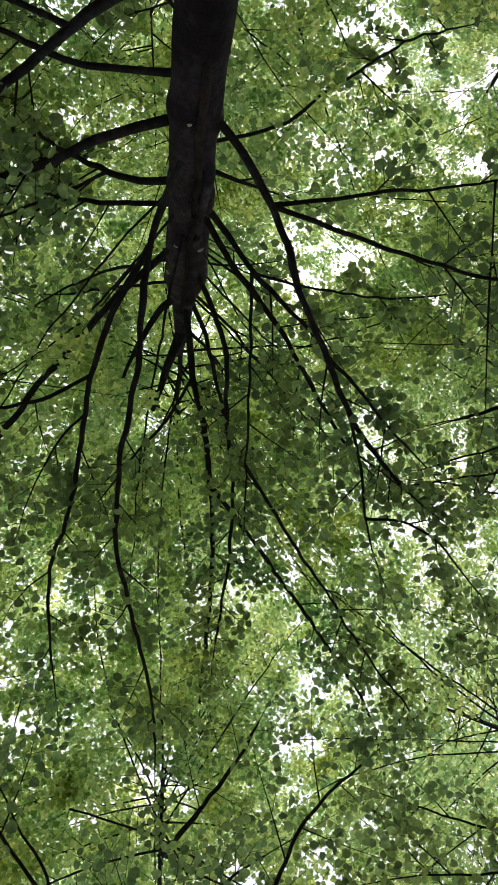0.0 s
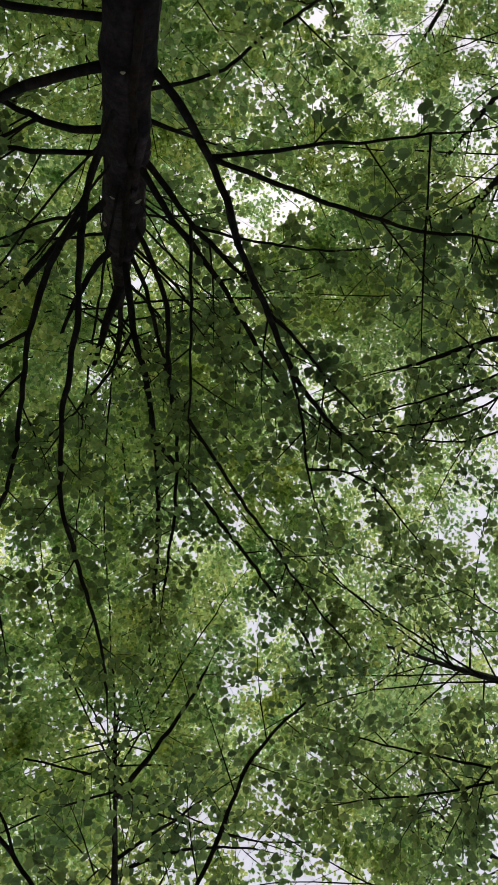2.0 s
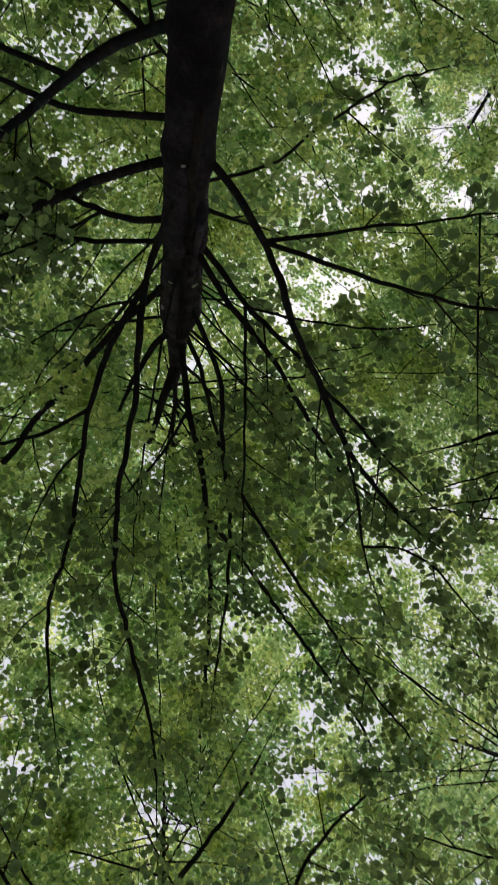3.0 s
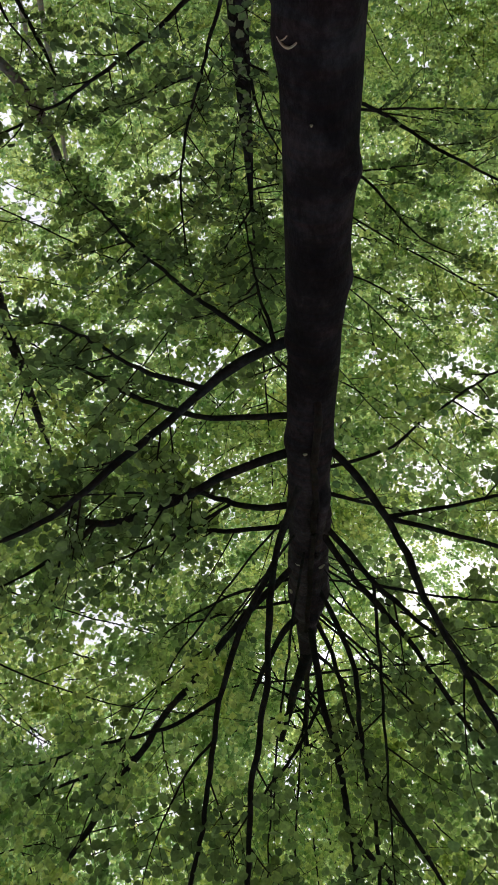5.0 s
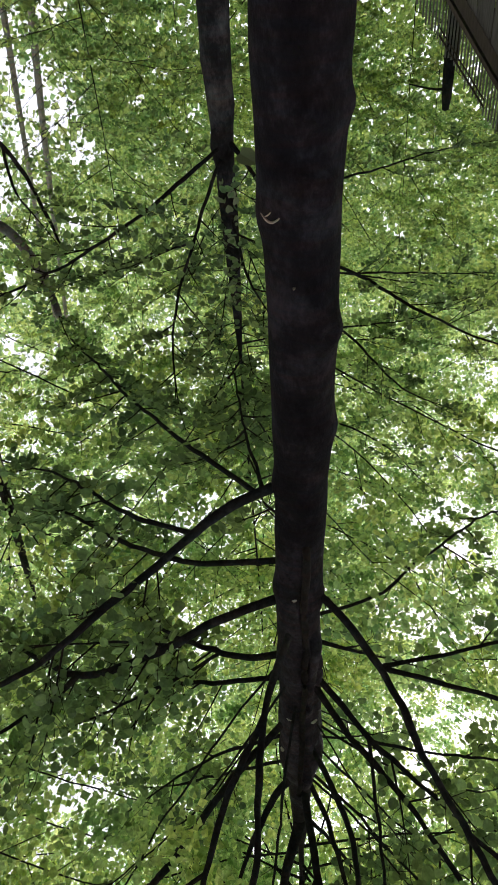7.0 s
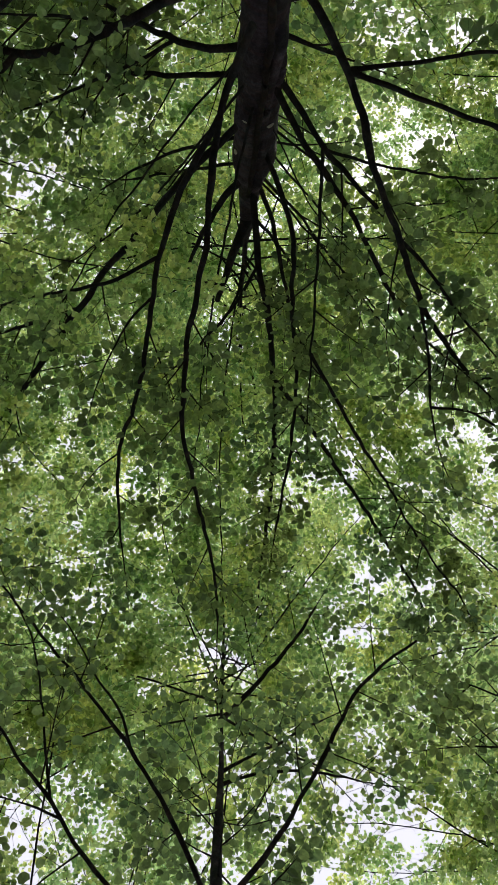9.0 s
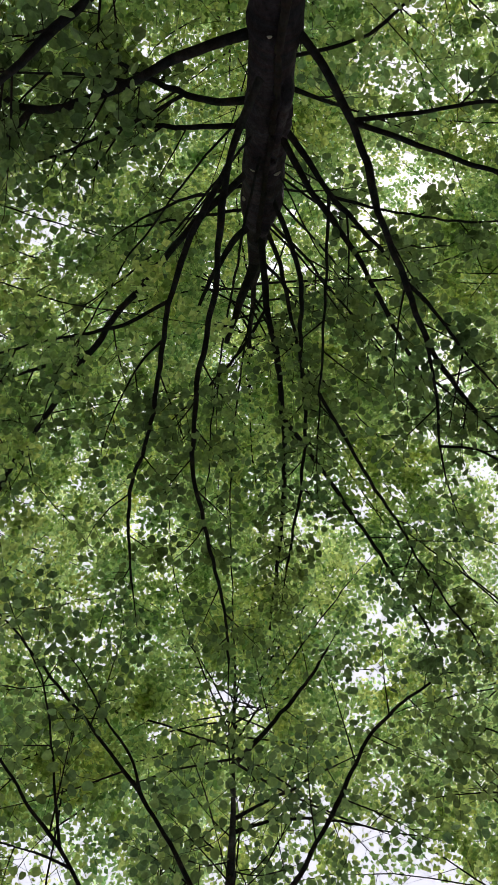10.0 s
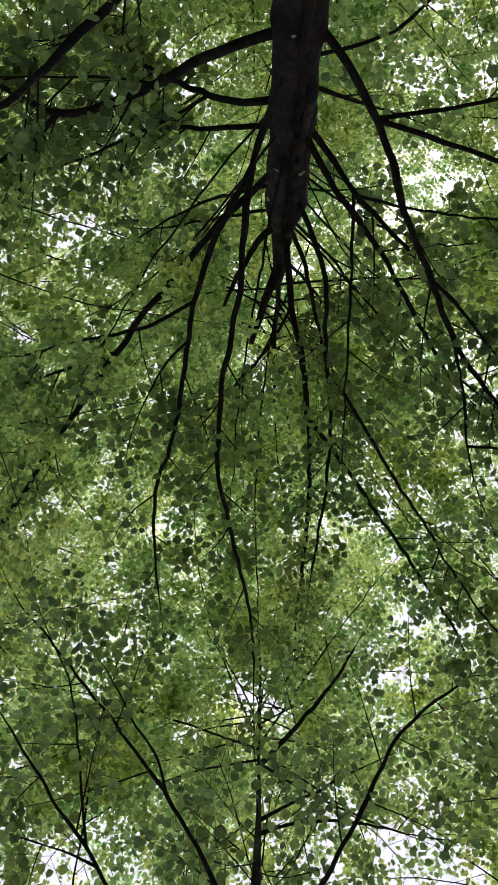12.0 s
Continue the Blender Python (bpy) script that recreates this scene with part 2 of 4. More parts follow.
def limb(on, at, a, b, tip, radius, slim=0.36, mat=None, pace=0.07, sides=7):
    """A limb with one sweep: two handles and a tip, from its foot."""
    foot, home, tree_stem, name = foot_of(on, at)
    c = np.array([foot, foot + a, foot + b, foot + tip])
    size = np.linalg.norm(np.diff(bezier(c, np.linspace(0, 1, 20)), axis=0), axis=1).sum()
    pts = bezier(c, np.linspace(0, 1, max(6, int(size / pace))))
    return grown(pts, size, radius, slim, sides, at, home, tree_stem, name, mat)


def bough(on, at, radius, slim, *bends, mat=None):
    """A limb that bends several times: a smooth curve from its foot through its bends."""
    foot, home, tree_stem, name = foot_of(on, at)
    k = foot + np.array([(0, 0, 0), *bends])
    k = np.vstack([2 * k[0] - k[1], k, 2 * k[-1] - k[-2]])
    u = np.linspace(0, 1, 12, endpoint=False)[:, None]
    runs = [0.5 * (2 * b + (c - a) * u + (2 * a - 5 * b + 4 * c - d) * u**2 + (3 * b - a - 3 * c + d) * u**3) for a, b, c, d in zip(k, k[1:], k[2:], k[3:])]
    fine = np.vstack([*runs, k[-2:-1]])
    run = np.r_[0, np.cumsum(np.linalg.norm(np.diff(fine, axis=0), axis=1))]
    even = np.linspace(0, run[-1], max(6, int(run[-1] / 0.06)))
    pts = np.stack([np.interp(even, run, fine[:, i]) for i in range(3)], 1)
    return grown(pts, run[-1], radius, slim, 9 if radius > 0.02 else 7, at, home, tree_stem, name, mat)


def wild_limbs(stem, low, high, count, reach, rise=(15, 45), seed=0, thick=1.0):
    """Limbs all round a trunk, longest in the lower half."""
    r = np.random.default_rng(seed)
    for i in range(count):
        u = (i + r.uniform(0, 0.6)) / count
        h = low + (high - low) * u
        az = i * 2.399 + r.uniform(-0.4, 0.4)
        size = reach * (1.0 - 0.4 * u) * r.uniform(0.75, 1.1)
        e = radians(r.uniform(*rise) + 20 * u)
        out = np.array([np.cos(az) * np.cos(e), np.sin(az) * np.cos(e), np.sin(e)])
        off = np.array([-np.sin(az), np.cos(az), 0]) * r.normal(0, 0.10) * size
        limb(stem, h, tuple(out * size * 0.33 + off), tuple(out * size * 0.68 + off * 1.4 + [0, 0, 0.04 * size]), tuple(out * size + off * 0.8), thick * (0.005 + 0.0016 * size), pace=0.2, sides=5)


def shoots_on_points(stems, gap, first, length, spread, tilt):
    """Side shoots along limbs: arrays of foot, direction and length."""
    foot, way, size = [], [], []
    for s in stems:
        seg = np.linalg.norm(np.diff(s.points, axis=0), axis=1)
        run = np.r_[0, np.cumsum(seg)]
        q = run[-1] * first + rng.uniform(0, gap)
        hand = 1
        while q <= run[-1]:
            i = min(np.searchsorted(run, q), len(run) - 1)
            t = unit(s.points[i] - s.points[max(i - 1, 0)])
            side = unit(np.cross(t, [0, 0, 1.0]) + 1e-6) * hand
            a = radians(rng.uniform(*spread))
            d = t * np.cos(a) + side * np.sin(a) + np.array([0, 0, rng.normal(tilt, 0.25)])
            foot.append(s.points[i])
            way.append(unit(d))
            size.append(length * rng.uniform(0.5, 1.2) * (1.1 - 0.5 * q / run[-1]))
            hand = -hand
            q += gap * rng.uniform(0.6, 1.4)
        foot.append(s.points[-1])
        way.append(unit(s.points[-1] - s.points[-2]))
        size.append(length * rng.uniform(0.6, 1.0))
    return np.array(foot), np.array(way), np.array(size)


def shoots_on_shoots(foot, way, size, bend, per, share, spread, tilt):
    """Smaller shoots along straight-ish ones, left and right by turns."""
    k = np.arange(per)
    u = 0.15 + 0.85 * (k[None] + rng.uniform(0.2, 0.8, (len(foot), per))) / per
    u[:, -1] = 1.0
    p = foot[:, None] + way[:, None] * (size[:, None] * u)[..., None] + bend[:, None] * (u**2)[..., None]
    t = unit(way[:, None] * size[:, None, None] + 2 * bend[:, None] * u[..., None])
    side = unit(np.cross(t, [0, 0, 1.0])) * np.where(k % 2, 1, -1)[None, :, None]
    a = np.radians(rng.uniform(*spread, (len(foot), per)))
    a[:, -1] *= 0.2
    d = t * np.cos(a)[..., None] + side * np.sin(a)[..., None] + rng.normal(0, 0.2, p.shape) + np.array([0, 0, tilt])
    ln = size[:, None] * share * rng.uniform(0.55, 1.15, u.shape) * (1.15 - 0.5 * u)
    return p.reshape(-1, 3), unit(d).reshape(-1, 3), ln.ravel()


def twig_arrays(foot, way, size, bend, r0, seg=3):
    """Three-sided tapering tubes, all in one pair of arrays."""
    u = np.linspace(0, 1, seg + 1)
    p = foot[:, None] + way[:, None] * (size[:, None] * u)[..., None] + bend[:, None] * (u**2)[..., None]
    side = unit(np.cross(way, [0.13, 0.05, 1.0]))
    over = np.cross(side, way)
    a = np.array([0.3, 2.4, 4.5])
    ring = side[:, None] * np.cos(a)[None, :, None] + over[:, None] * np.sin(a)[None, :, None]
    r = np.asarray(r0)[:, None] * (1 - 0.7 * u)[None]
    v = p[:, :, None] + ring[:, None] * r[..., None, None]
    n, ns = len(foot), seg + 1
    i, j = np.meshgrid(np.arange(seg), np.arange(3), indexing="ij")
    k = (j + 1) % 3
    q = np.stack([i * 3 + j, i * 3 + k, (i + 1) * 3 + k, (i + 1) * 3 + j], -1).reshape(-1, 4)
    f = (q[None] + (np.arange(n) * ns * 3)[:, None, None]).reshape(-1, 4)
    return v.reshape(-1, 3), f


def leaves_on(foot, way, size, bend, step, loose=0.45):
    """Leaf feet, the way each blade points and its upper side, by turns along shoots."""
    per = max(3, int(np.ceil(size.mean() / step)))
    k = np.arange(per)
    u = (k[None] + rng.uniform(0.3, 1.0, (len(foot), per))) / per
    p = foot[:, None] + way[:, None] * (size[:, None] * u)[..., None] + bend[:, None] * (u**2)[..., None]
    side = unit(np.cross(way, [0, 0, 1.0]))[:, None] * np.where(k % 2, 1, -1)[None, :, None]
    d = way[:, None] * rng.uniform(0.2, 0.8, (len(foot), per, 1)) + side + rng.normal(0, 0.28, p.shape)
    d[..., 2] -= 0.3 + 0.5 * loose
    up = np.array([0, 0, 1.0]) + rng.normal(0, loose, p.shape)
    return p.reshape(-1, 3), unit(d).reshape(-1, 3), up.reshape(-1, 3)


ROUND = np.array([(0, 0.03, 0), (0.34, -0.03, 0.05), (0.52, 0.34, 0.09), (0.36, 0.78, 0.05), (0, 1.0, -0.07), (-0.36, 0.78, 0.05), (-0.52, 0.34, 0.09), (-0.34, -0.03, 0.05)])
SIMPLE = np.array([(0, 0.0, 0), (0.48, 0.26, 0.07), (0.3, 0.86, 0.0), (-0.3, 0.86, 0.0), (-0.48, 0.26, 0.07)])
SHARD = np.array([(0, 0.0, 0), (0.47, 0.4, 0.07), (0, 1.0, -0.03), (-0.47, 0.4, 0.07)])


def leaf_arrays(p, d, up, width, simple=False):
    side = unit(np.cross(d, up))
    top = np.cross(side, d)
    shape = {0: ROUND, 1: SIMPLE, 2: SHARD}[int(simple)]
    p = p + d * 0.25 * width[:, None]
    w = width[:, None, None]
    v = p[:, None] + w * (side[:, None] * shape[None, :, :1] + 1.08 * d[:, None] * shape[None, :, 1:2] + top[:, None] * shape[None, :, 2:])
    m = len(shape)
    f = np.array({0: [[0, 1, 2, 3], [0, 3, 4, 5], [0, 5, 6, 7]], 1: [[0, 1, 2], [0, 2, 3], [0, 3, 4]], 2: [[0, 1, 2], [0, 2, 3]]}[int(simple)])
    return v.reshape(-1, 3), (f[None] + (np.arange(len(p)) * m)[:, None, None]).reshape(-1, f.shape[1])


LEAF_MESHES = {}


def one_leaf(p, d, up, wide, parent, mat):
    """A leaf as an object of its own, on the mesh that all such leaves share."""
    if mat.name not in LEAF_MESHES:
        bm = bmesh.new()
        vs = [bm.verts.new((x, y * 1.08, z)) for x, y, z in ROUND]
        for f in ((0, 1, 2, 3), (0, 3, 4, 5), (0, 5, 6, 7)):
            bm.faces.new([vs[i] for i in f])
        me = bpy.data.meshes.new("leaf")
        bm.to_mesh(me)
        bm.free()
        me.materials.append(mat)
        LEAF_MESHES[mat.name] = me
    side = unit(np.cross(d, up))
    top = np.cross(side, d)
    ob = new("leaf", LEAF_MESHES[mat.name])
    ob.parent = parent
    m = Matrix((side, d, top)).transposed().to_4x4()
    ob.matrix_basis = Matrix.Translation(p + d * 0.25 * wide) @ m @ Matrix.Scale(float(wide), 4)
    return ob


# Light wells: leaf gaps placed to fit the camera's view, by their centre at 8 m and their radius there.
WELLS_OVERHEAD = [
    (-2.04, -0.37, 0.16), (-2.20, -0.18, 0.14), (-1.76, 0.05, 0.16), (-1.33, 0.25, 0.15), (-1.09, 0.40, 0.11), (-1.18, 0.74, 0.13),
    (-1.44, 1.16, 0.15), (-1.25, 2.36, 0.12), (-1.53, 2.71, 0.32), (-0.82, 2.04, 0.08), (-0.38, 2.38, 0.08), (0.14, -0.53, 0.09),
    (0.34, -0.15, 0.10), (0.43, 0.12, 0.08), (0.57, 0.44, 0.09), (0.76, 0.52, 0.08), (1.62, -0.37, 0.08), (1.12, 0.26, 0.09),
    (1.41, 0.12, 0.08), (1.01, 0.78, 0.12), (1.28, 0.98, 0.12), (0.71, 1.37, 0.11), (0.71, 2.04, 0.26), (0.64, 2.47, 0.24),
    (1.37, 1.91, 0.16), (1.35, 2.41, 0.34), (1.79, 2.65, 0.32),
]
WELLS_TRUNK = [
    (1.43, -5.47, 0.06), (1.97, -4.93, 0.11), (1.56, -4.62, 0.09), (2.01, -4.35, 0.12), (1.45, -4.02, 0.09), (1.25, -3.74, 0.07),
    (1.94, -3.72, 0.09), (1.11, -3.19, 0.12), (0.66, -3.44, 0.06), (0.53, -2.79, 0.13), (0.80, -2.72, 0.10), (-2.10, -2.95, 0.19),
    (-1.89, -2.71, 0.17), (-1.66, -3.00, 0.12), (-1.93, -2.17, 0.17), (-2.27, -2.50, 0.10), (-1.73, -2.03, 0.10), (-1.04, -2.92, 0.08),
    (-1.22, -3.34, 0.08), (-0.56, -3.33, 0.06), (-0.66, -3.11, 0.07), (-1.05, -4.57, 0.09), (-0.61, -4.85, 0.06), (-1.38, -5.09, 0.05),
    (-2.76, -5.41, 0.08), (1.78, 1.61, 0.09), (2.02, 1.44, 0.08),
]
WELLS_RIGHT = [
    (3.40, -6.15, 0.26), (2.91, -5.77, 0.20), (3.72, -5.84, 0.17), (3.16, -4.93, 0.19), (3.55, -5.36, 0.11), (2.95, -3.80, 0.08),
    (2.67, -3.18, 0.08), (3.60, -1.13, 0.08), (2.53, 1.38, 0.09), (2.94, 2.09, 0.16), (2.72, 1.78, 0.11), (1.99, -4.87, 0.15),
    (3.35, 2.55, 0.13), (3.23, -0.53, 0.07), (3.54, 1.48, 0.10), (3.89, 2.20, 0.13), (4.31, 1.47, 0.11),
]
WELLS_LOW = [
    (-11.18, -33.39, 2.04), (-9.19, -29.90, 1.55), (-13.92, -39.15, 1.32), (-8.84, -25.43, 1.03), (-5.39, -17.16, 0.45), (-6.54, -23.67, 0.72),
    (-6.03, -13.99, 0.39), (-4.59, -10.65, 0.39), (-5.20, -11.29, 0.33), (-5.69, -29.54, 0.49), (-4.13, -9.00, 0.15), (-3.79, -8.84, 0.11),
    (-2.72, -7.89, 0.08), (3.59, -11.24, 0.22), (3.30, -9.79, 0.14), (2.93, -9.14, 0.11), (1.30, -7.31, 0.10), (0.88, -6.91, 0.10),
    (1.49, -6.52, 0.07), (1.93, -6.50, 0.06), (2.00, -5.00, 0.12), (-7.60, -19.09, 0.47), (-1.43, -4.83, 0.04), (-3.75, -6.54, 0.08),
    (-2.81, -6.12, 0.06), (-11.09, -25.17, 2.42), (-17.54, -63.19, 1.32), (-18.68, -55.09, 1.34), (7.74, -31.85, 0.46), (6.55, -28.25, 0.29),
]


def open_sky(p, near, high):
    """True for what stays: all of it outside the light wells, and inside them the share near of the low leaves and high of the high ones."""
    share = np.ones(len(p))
    # Wells open as cones from the eye point at 1.5 m.
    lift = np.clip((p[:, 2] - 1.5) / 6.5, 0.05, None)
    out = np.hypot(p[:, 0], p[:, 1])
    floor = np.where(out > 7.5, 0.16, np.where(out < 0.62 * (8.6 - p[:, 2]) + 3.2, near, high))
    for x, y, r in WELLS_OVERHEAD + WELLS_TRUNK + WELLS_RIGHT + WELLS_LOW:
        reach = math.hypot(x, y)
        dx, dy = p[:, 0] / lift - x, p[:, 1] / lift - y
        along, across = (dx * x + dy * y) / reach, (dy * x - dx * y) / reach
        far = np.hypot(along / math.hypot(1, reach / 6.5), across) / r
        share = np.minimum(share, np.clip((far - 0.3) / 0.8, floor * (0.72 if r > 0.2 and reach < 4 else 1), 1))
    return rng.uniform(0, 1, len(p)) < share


def foliage(stem, gap, length, per, width, step=0.05, first=0.25, simple=False, leaf=None, spread=(35, 70), tilt=0.05, slim=1.0, loose=0.45, limbs=None, single=None):
    """Side branches, twigs and leaves for every limb of a tree."""
    f1, w1, s1 = shoots_on_points(stem.limbs if limbs is None else limbs, gap, first, length, spread, tilt)
    b1 = np.stack([rng.normal(0, 0.08, len(f1)), rng.normal(0, 0.08, len(f1)), rng.normal(-0.08, 0.06, len(f1))], 1) * s1[:, None]
    f2, w2, s2 = shoots_on_shoots(f1, w1, s1, b1, per, 0.42, (30, 65), -0.02)
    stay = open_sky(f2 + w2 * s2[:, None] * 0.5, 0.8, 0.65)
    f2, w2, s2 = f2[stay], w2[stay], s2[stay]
    b2 = rng.normal(0, 0.06, f2.shape) * s2[:, None]
    b2[:, 2] -= 0.10 * s2
    va, fa = twig_arrays(f1, w1, s1, b1, slim * (0.0045 + 0.0045 * s1), 3)
    some = np.arange(len(f2)) % (4 if simple else 1) == 0
    vb, fb = twig_arrays(f2[some], w2[some], s2[some], b2[some], slim * (0.0022 + 0.003 * s2[some]), 1 if simple else 2)
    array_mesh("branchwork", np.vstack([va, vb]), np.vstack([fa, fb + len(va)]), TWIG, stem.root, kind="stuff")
    p, d, up = leaves_on(f2, w2, s2, b2, step, loose)
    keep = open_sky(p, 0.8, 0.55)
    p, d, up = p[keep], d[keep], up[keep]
    wide = width * rng.uniform(0.65, 1.2, len(p))
    if single is not None:
        near = np.where(((p > single[0]) & (p < single[1])).all(1))[0][:300]
        for i in near:
            one_leaf(p[i], d[i], up[i], wide[i], stem.root, leaf or LEAF)
        rest = np.setdiff1d(np.arange(len(p)), near)
        p, d, up, wide = p[rest], d[rest], up[rest], wide[rest]
    v, f = leaf_arrays(p, d, up, wide, simple)
    array_mesh("foliage", v, f, leaf or LEAF, stem.root, kind="stuff")


# ---- ground ----
def ground():
    bm = bmesh.new()
    rings = [0.0, 1.5, 3, 5, 8, 12, 18, 30, 60, 150, 600, 2500]
    prev = None
    for r in rings:
        row = []
        for i in range(48 if r else 1):
            a = i / 48 * 2 * math.pi
            x, y = r * math.cos(a), r * math.sin(a)
            row.append(bm.verts.new((x, y, noise.noise((x * 0.3, y * 0.3, 1)) * 0.08 if r < 100 else 0)))
        if prev is not None:
            for i in range(48):
                j = (i + 1) % 48
                bm.faces.new([prev[0], row[i], row[j]] if len(prev) == 1 else [prev[i], row[i], row[j], prev[j]]).smooth = True
        prev = row
    ob = part("ground", bm, SOIL, None)
    return tagged(ob, "brown forest floor with leaf litter and moss", "ground", "", "structure")


ground()

# ---- the linden overhead ----
# Burrs and old branch scars: height, direction round the trunk, how far they stand out, their size.
KNOTS = [
    (2.12, 0.15, 0.028, 0.07), (2.16, 1.35, 0.053, 0.09), (2.20, 1.3, -0.045, 0.04), (2.26, 1.75, -0.024, 0.05), (2.42, 1.3, 0.068, 0.08), (2.43, 1.28, -0.075, 0.035),
    (2.56, 2.9, 0.021, 0.1), (3.11, 0.25, 0.018, 0.06), (3.08, 0.95, 0.060, 0.08), (3.09, 0.92, -0.075, 0.03), (2.96, 1.15, 0.030, 0.04), (3.71, 0.1, 0.017, 0.07),
    (4.11, 2.7, 0.032, 0.09), (4.26, 1.2, 0.030, 0.07), (4.28, 1.2, -0.030, 0.03), (5.00, 2.8, 0.024, 0.1), (5.10, 0.3, 0.021, 0.1), (5.75, 2.9, 0.016, 0.1),
    (6.30, 0.4, 0.011, 0.12), (6.60, 2.4, 0.014, 0.2), (7.10, 0.5, 0.016, 0.16), (7.20, 2.6, 0.011, 0.14), (1.26, 0.9, 0.030, 0.12), (5.60, 0.5, 0.016, 0.08),
]
TAPER = [
    (0, 0.21), (1.7, 0.196), (1.9, 0.198), (2.3, 0.187), (2.6, 0.175), (2.8, 0.171), (3.4, 0.167), (3.74, 0.167), (4.1, 0.15), (5.05, 0.15),
    (6.2, 0.15), (6.63, 0.164), (7.05, 0.18), (7.27, 0.166), (7.58, 0.116), (8.06, 0.086), (8.6, 0.064), (9.0, 0.03), (14.3, 0.006),
]
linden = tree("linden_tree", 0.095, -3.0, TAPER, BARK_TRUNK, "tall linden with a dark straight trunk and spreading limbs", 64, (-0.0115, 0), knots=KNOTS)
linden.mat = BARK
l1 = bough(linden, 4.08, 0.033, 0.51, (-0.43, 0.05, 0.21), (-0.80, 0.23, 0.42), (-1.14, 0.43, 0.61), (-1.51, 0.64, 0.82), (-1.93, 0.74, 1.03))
l1a = bough(l1, 0.31, 0.017, 0.56, (-0.51, -0.44, 0.23), (-0.92, -0.91, 0.45), (-1.38, -1.40, 0.69))
l1c = bough(l1, 0.12, 0.017, 0.64, (-0.67, -1.10, 0.39), (-1.30, -2.24, 0.78), (-1.83, -3.33, 1.14), (-2.44, -4.47, 1.53))
l1d = bough(l1, 0.10, 0.011, 0.64, (-0.12, -0.69, 0.21), (-0.21, -1.35, 0.41), (-0.31, -2.04, 0.62))
l31 = bough(linden, 4.56, 0.011, 0.55, (-0.23, -0.44, 0.15), (-0.31, -0.92, 0.29))
l2 = bough(linden, 4.79, 0.023, 0.47, (-0.82, -0.41, 0.46), (-1.48, -1.07, 0.91), (-2.04, -1.72, 1.33), (-2.61, -2.46, 1.79), (-3.21, -3.16, 2.25))
l3 = bough(linden, 5.09, 0.034, 0.54, (-0.52, -0.01, 0.28), (-1.03, 0.06, 0.57), (-1.50, 0.06, 0.83), (-1.96, -0.18, 1.08), (-2.38, -0.52, 1.34))
l3a = bough(l3, 0.66, 0.023, 0.52, (-0.19, 0.15, 0.12), (-0.41, 0.21, 0.23), (-0.64, 0.28, 0.35))
l3c = bough(l3, 0.36, 0.011, 0.66, (-0.34, -0.14, 0.14), (-0.67, -0.23, 0.28), (-1.03, -0.33, 0.43))
l4 = bough(linden, 5.72, 0.028, 0.48, (-0.36, -0.08, 0.22), (-0.66, -0.29, 0.43), (-0.92, -0.52, 0.63), (-1.17, -0.79, 0.85), (-1.39, -1.10, 1.06))
l4a = bough(l4, 0.37, 0.014, 0.72, (-0.36, 0.08, 0.22), (-0.71, 0.11, 0.43), (-1.07, 0.15, 0.65))
l5 = bough(linden, 6.04, 0.023, 0.48, (-0.46, -0.13, 0.28), (-0.90, -0.30, 0.57), (-1.30, -0.50, 0.83), (-1.70, -0.75, 1.11))
l6 = bough(linden, 5.24, 0.026, 0.45, (-0.25, 0.48, 0.46), (-0.31, 1.12, 0.99), (-0.42, 1.67, 1.46), (-0.46, 2.31, 2.00), (-0.32, 2.87, 2.45), (-0.15, 3.49, 2.97), (-0.08, 4.06, 3.45))
l8 = bough(l6, 0.14, 0.023, 0.49, (-0.23, 0.32, 0.35), (-0.41, 0.73, 0.75), (-0.49, 1.13, 1.10), (-0.59, 1.57, 1.51), (-0.75, 1.93, 1.86), (-0.80, 2.38, 2.26), (-0.78, 2.79, 2.60))
l7 = bough(linden, 6.43, 0.030, 0.96, (-0.60, 0.37, 0.56), (-1.15, 0.81, 1.13), (-1.66, 1.30, 1.69), (-2.11, 1.75, 2.19), (-2.59, 2.28, 2.76), (-3.09, 2.77, 3.32))
l7a = bough(l7, 0.48, 0.020, 0.62, (-0.38, 0.04, 0.23), (-0.74, 0.10, 0.45), (-1.12, 0.17, 0.68))
l8a = bough(l8, 0.27, 0.015, 0.66, (-0.37, 0.15, 0.20), (-0.77, 0.18, 0.39), (-1.14, 0.22, 0.58), (-1.54, 0.26, 0.78))
l8b = bough(l8, 0.35, 0.011, 0.61, (-0.15, 0.12, 0.13), (-0.27, 0.26, 0.26))
l9 = bough(linden, 6.81, 0.018, 0.62, (-0.38, -0.06, 0.29), (-0.74, -0.08, 0.56), (-1.12, -0.00, 0.84))
l10 = bough(linden, 7.21, 0.016, 0.73, (-0.39, -0.05, 0.29), (-0.76, -0.11, 0.57), (-1.14, -0.17, 0.87))
l11 = bough(linden, 8.33, 0.052, 0.49, (-0.10, 0.23, 0.23), (-0.19, 0.46, 0.44), (-0.27, 0.70, 0.67))
l13 = bough(linden, 7.44, 0.036, 0.42, (0.13, 0.66, 0.60), (0.33, 1.30, 1.21), (0.43, 1.97, 1.81), (0.47, 2.57, 2.35), (0.46, 3.25, 2.95), (0.44, 3.93, 3.56))
l13a = bough(l13, 0.16, 0.017, 0.54, (-0.24, 0.35, 0.33), (-0.53, 0.62, 0.65), (-0.86, 0.89, 0.98))
l13b = bough(l13, 0.40, 0.026, 0.51, (0.52, 0.51, 0.51), (1.02, 1.04, 1.02), (1.52, 1.57, 1.53), (1.97, 2.05, 1.99), (2.41, 2.64, 2.50), (2.69, 3.32, 2.99))
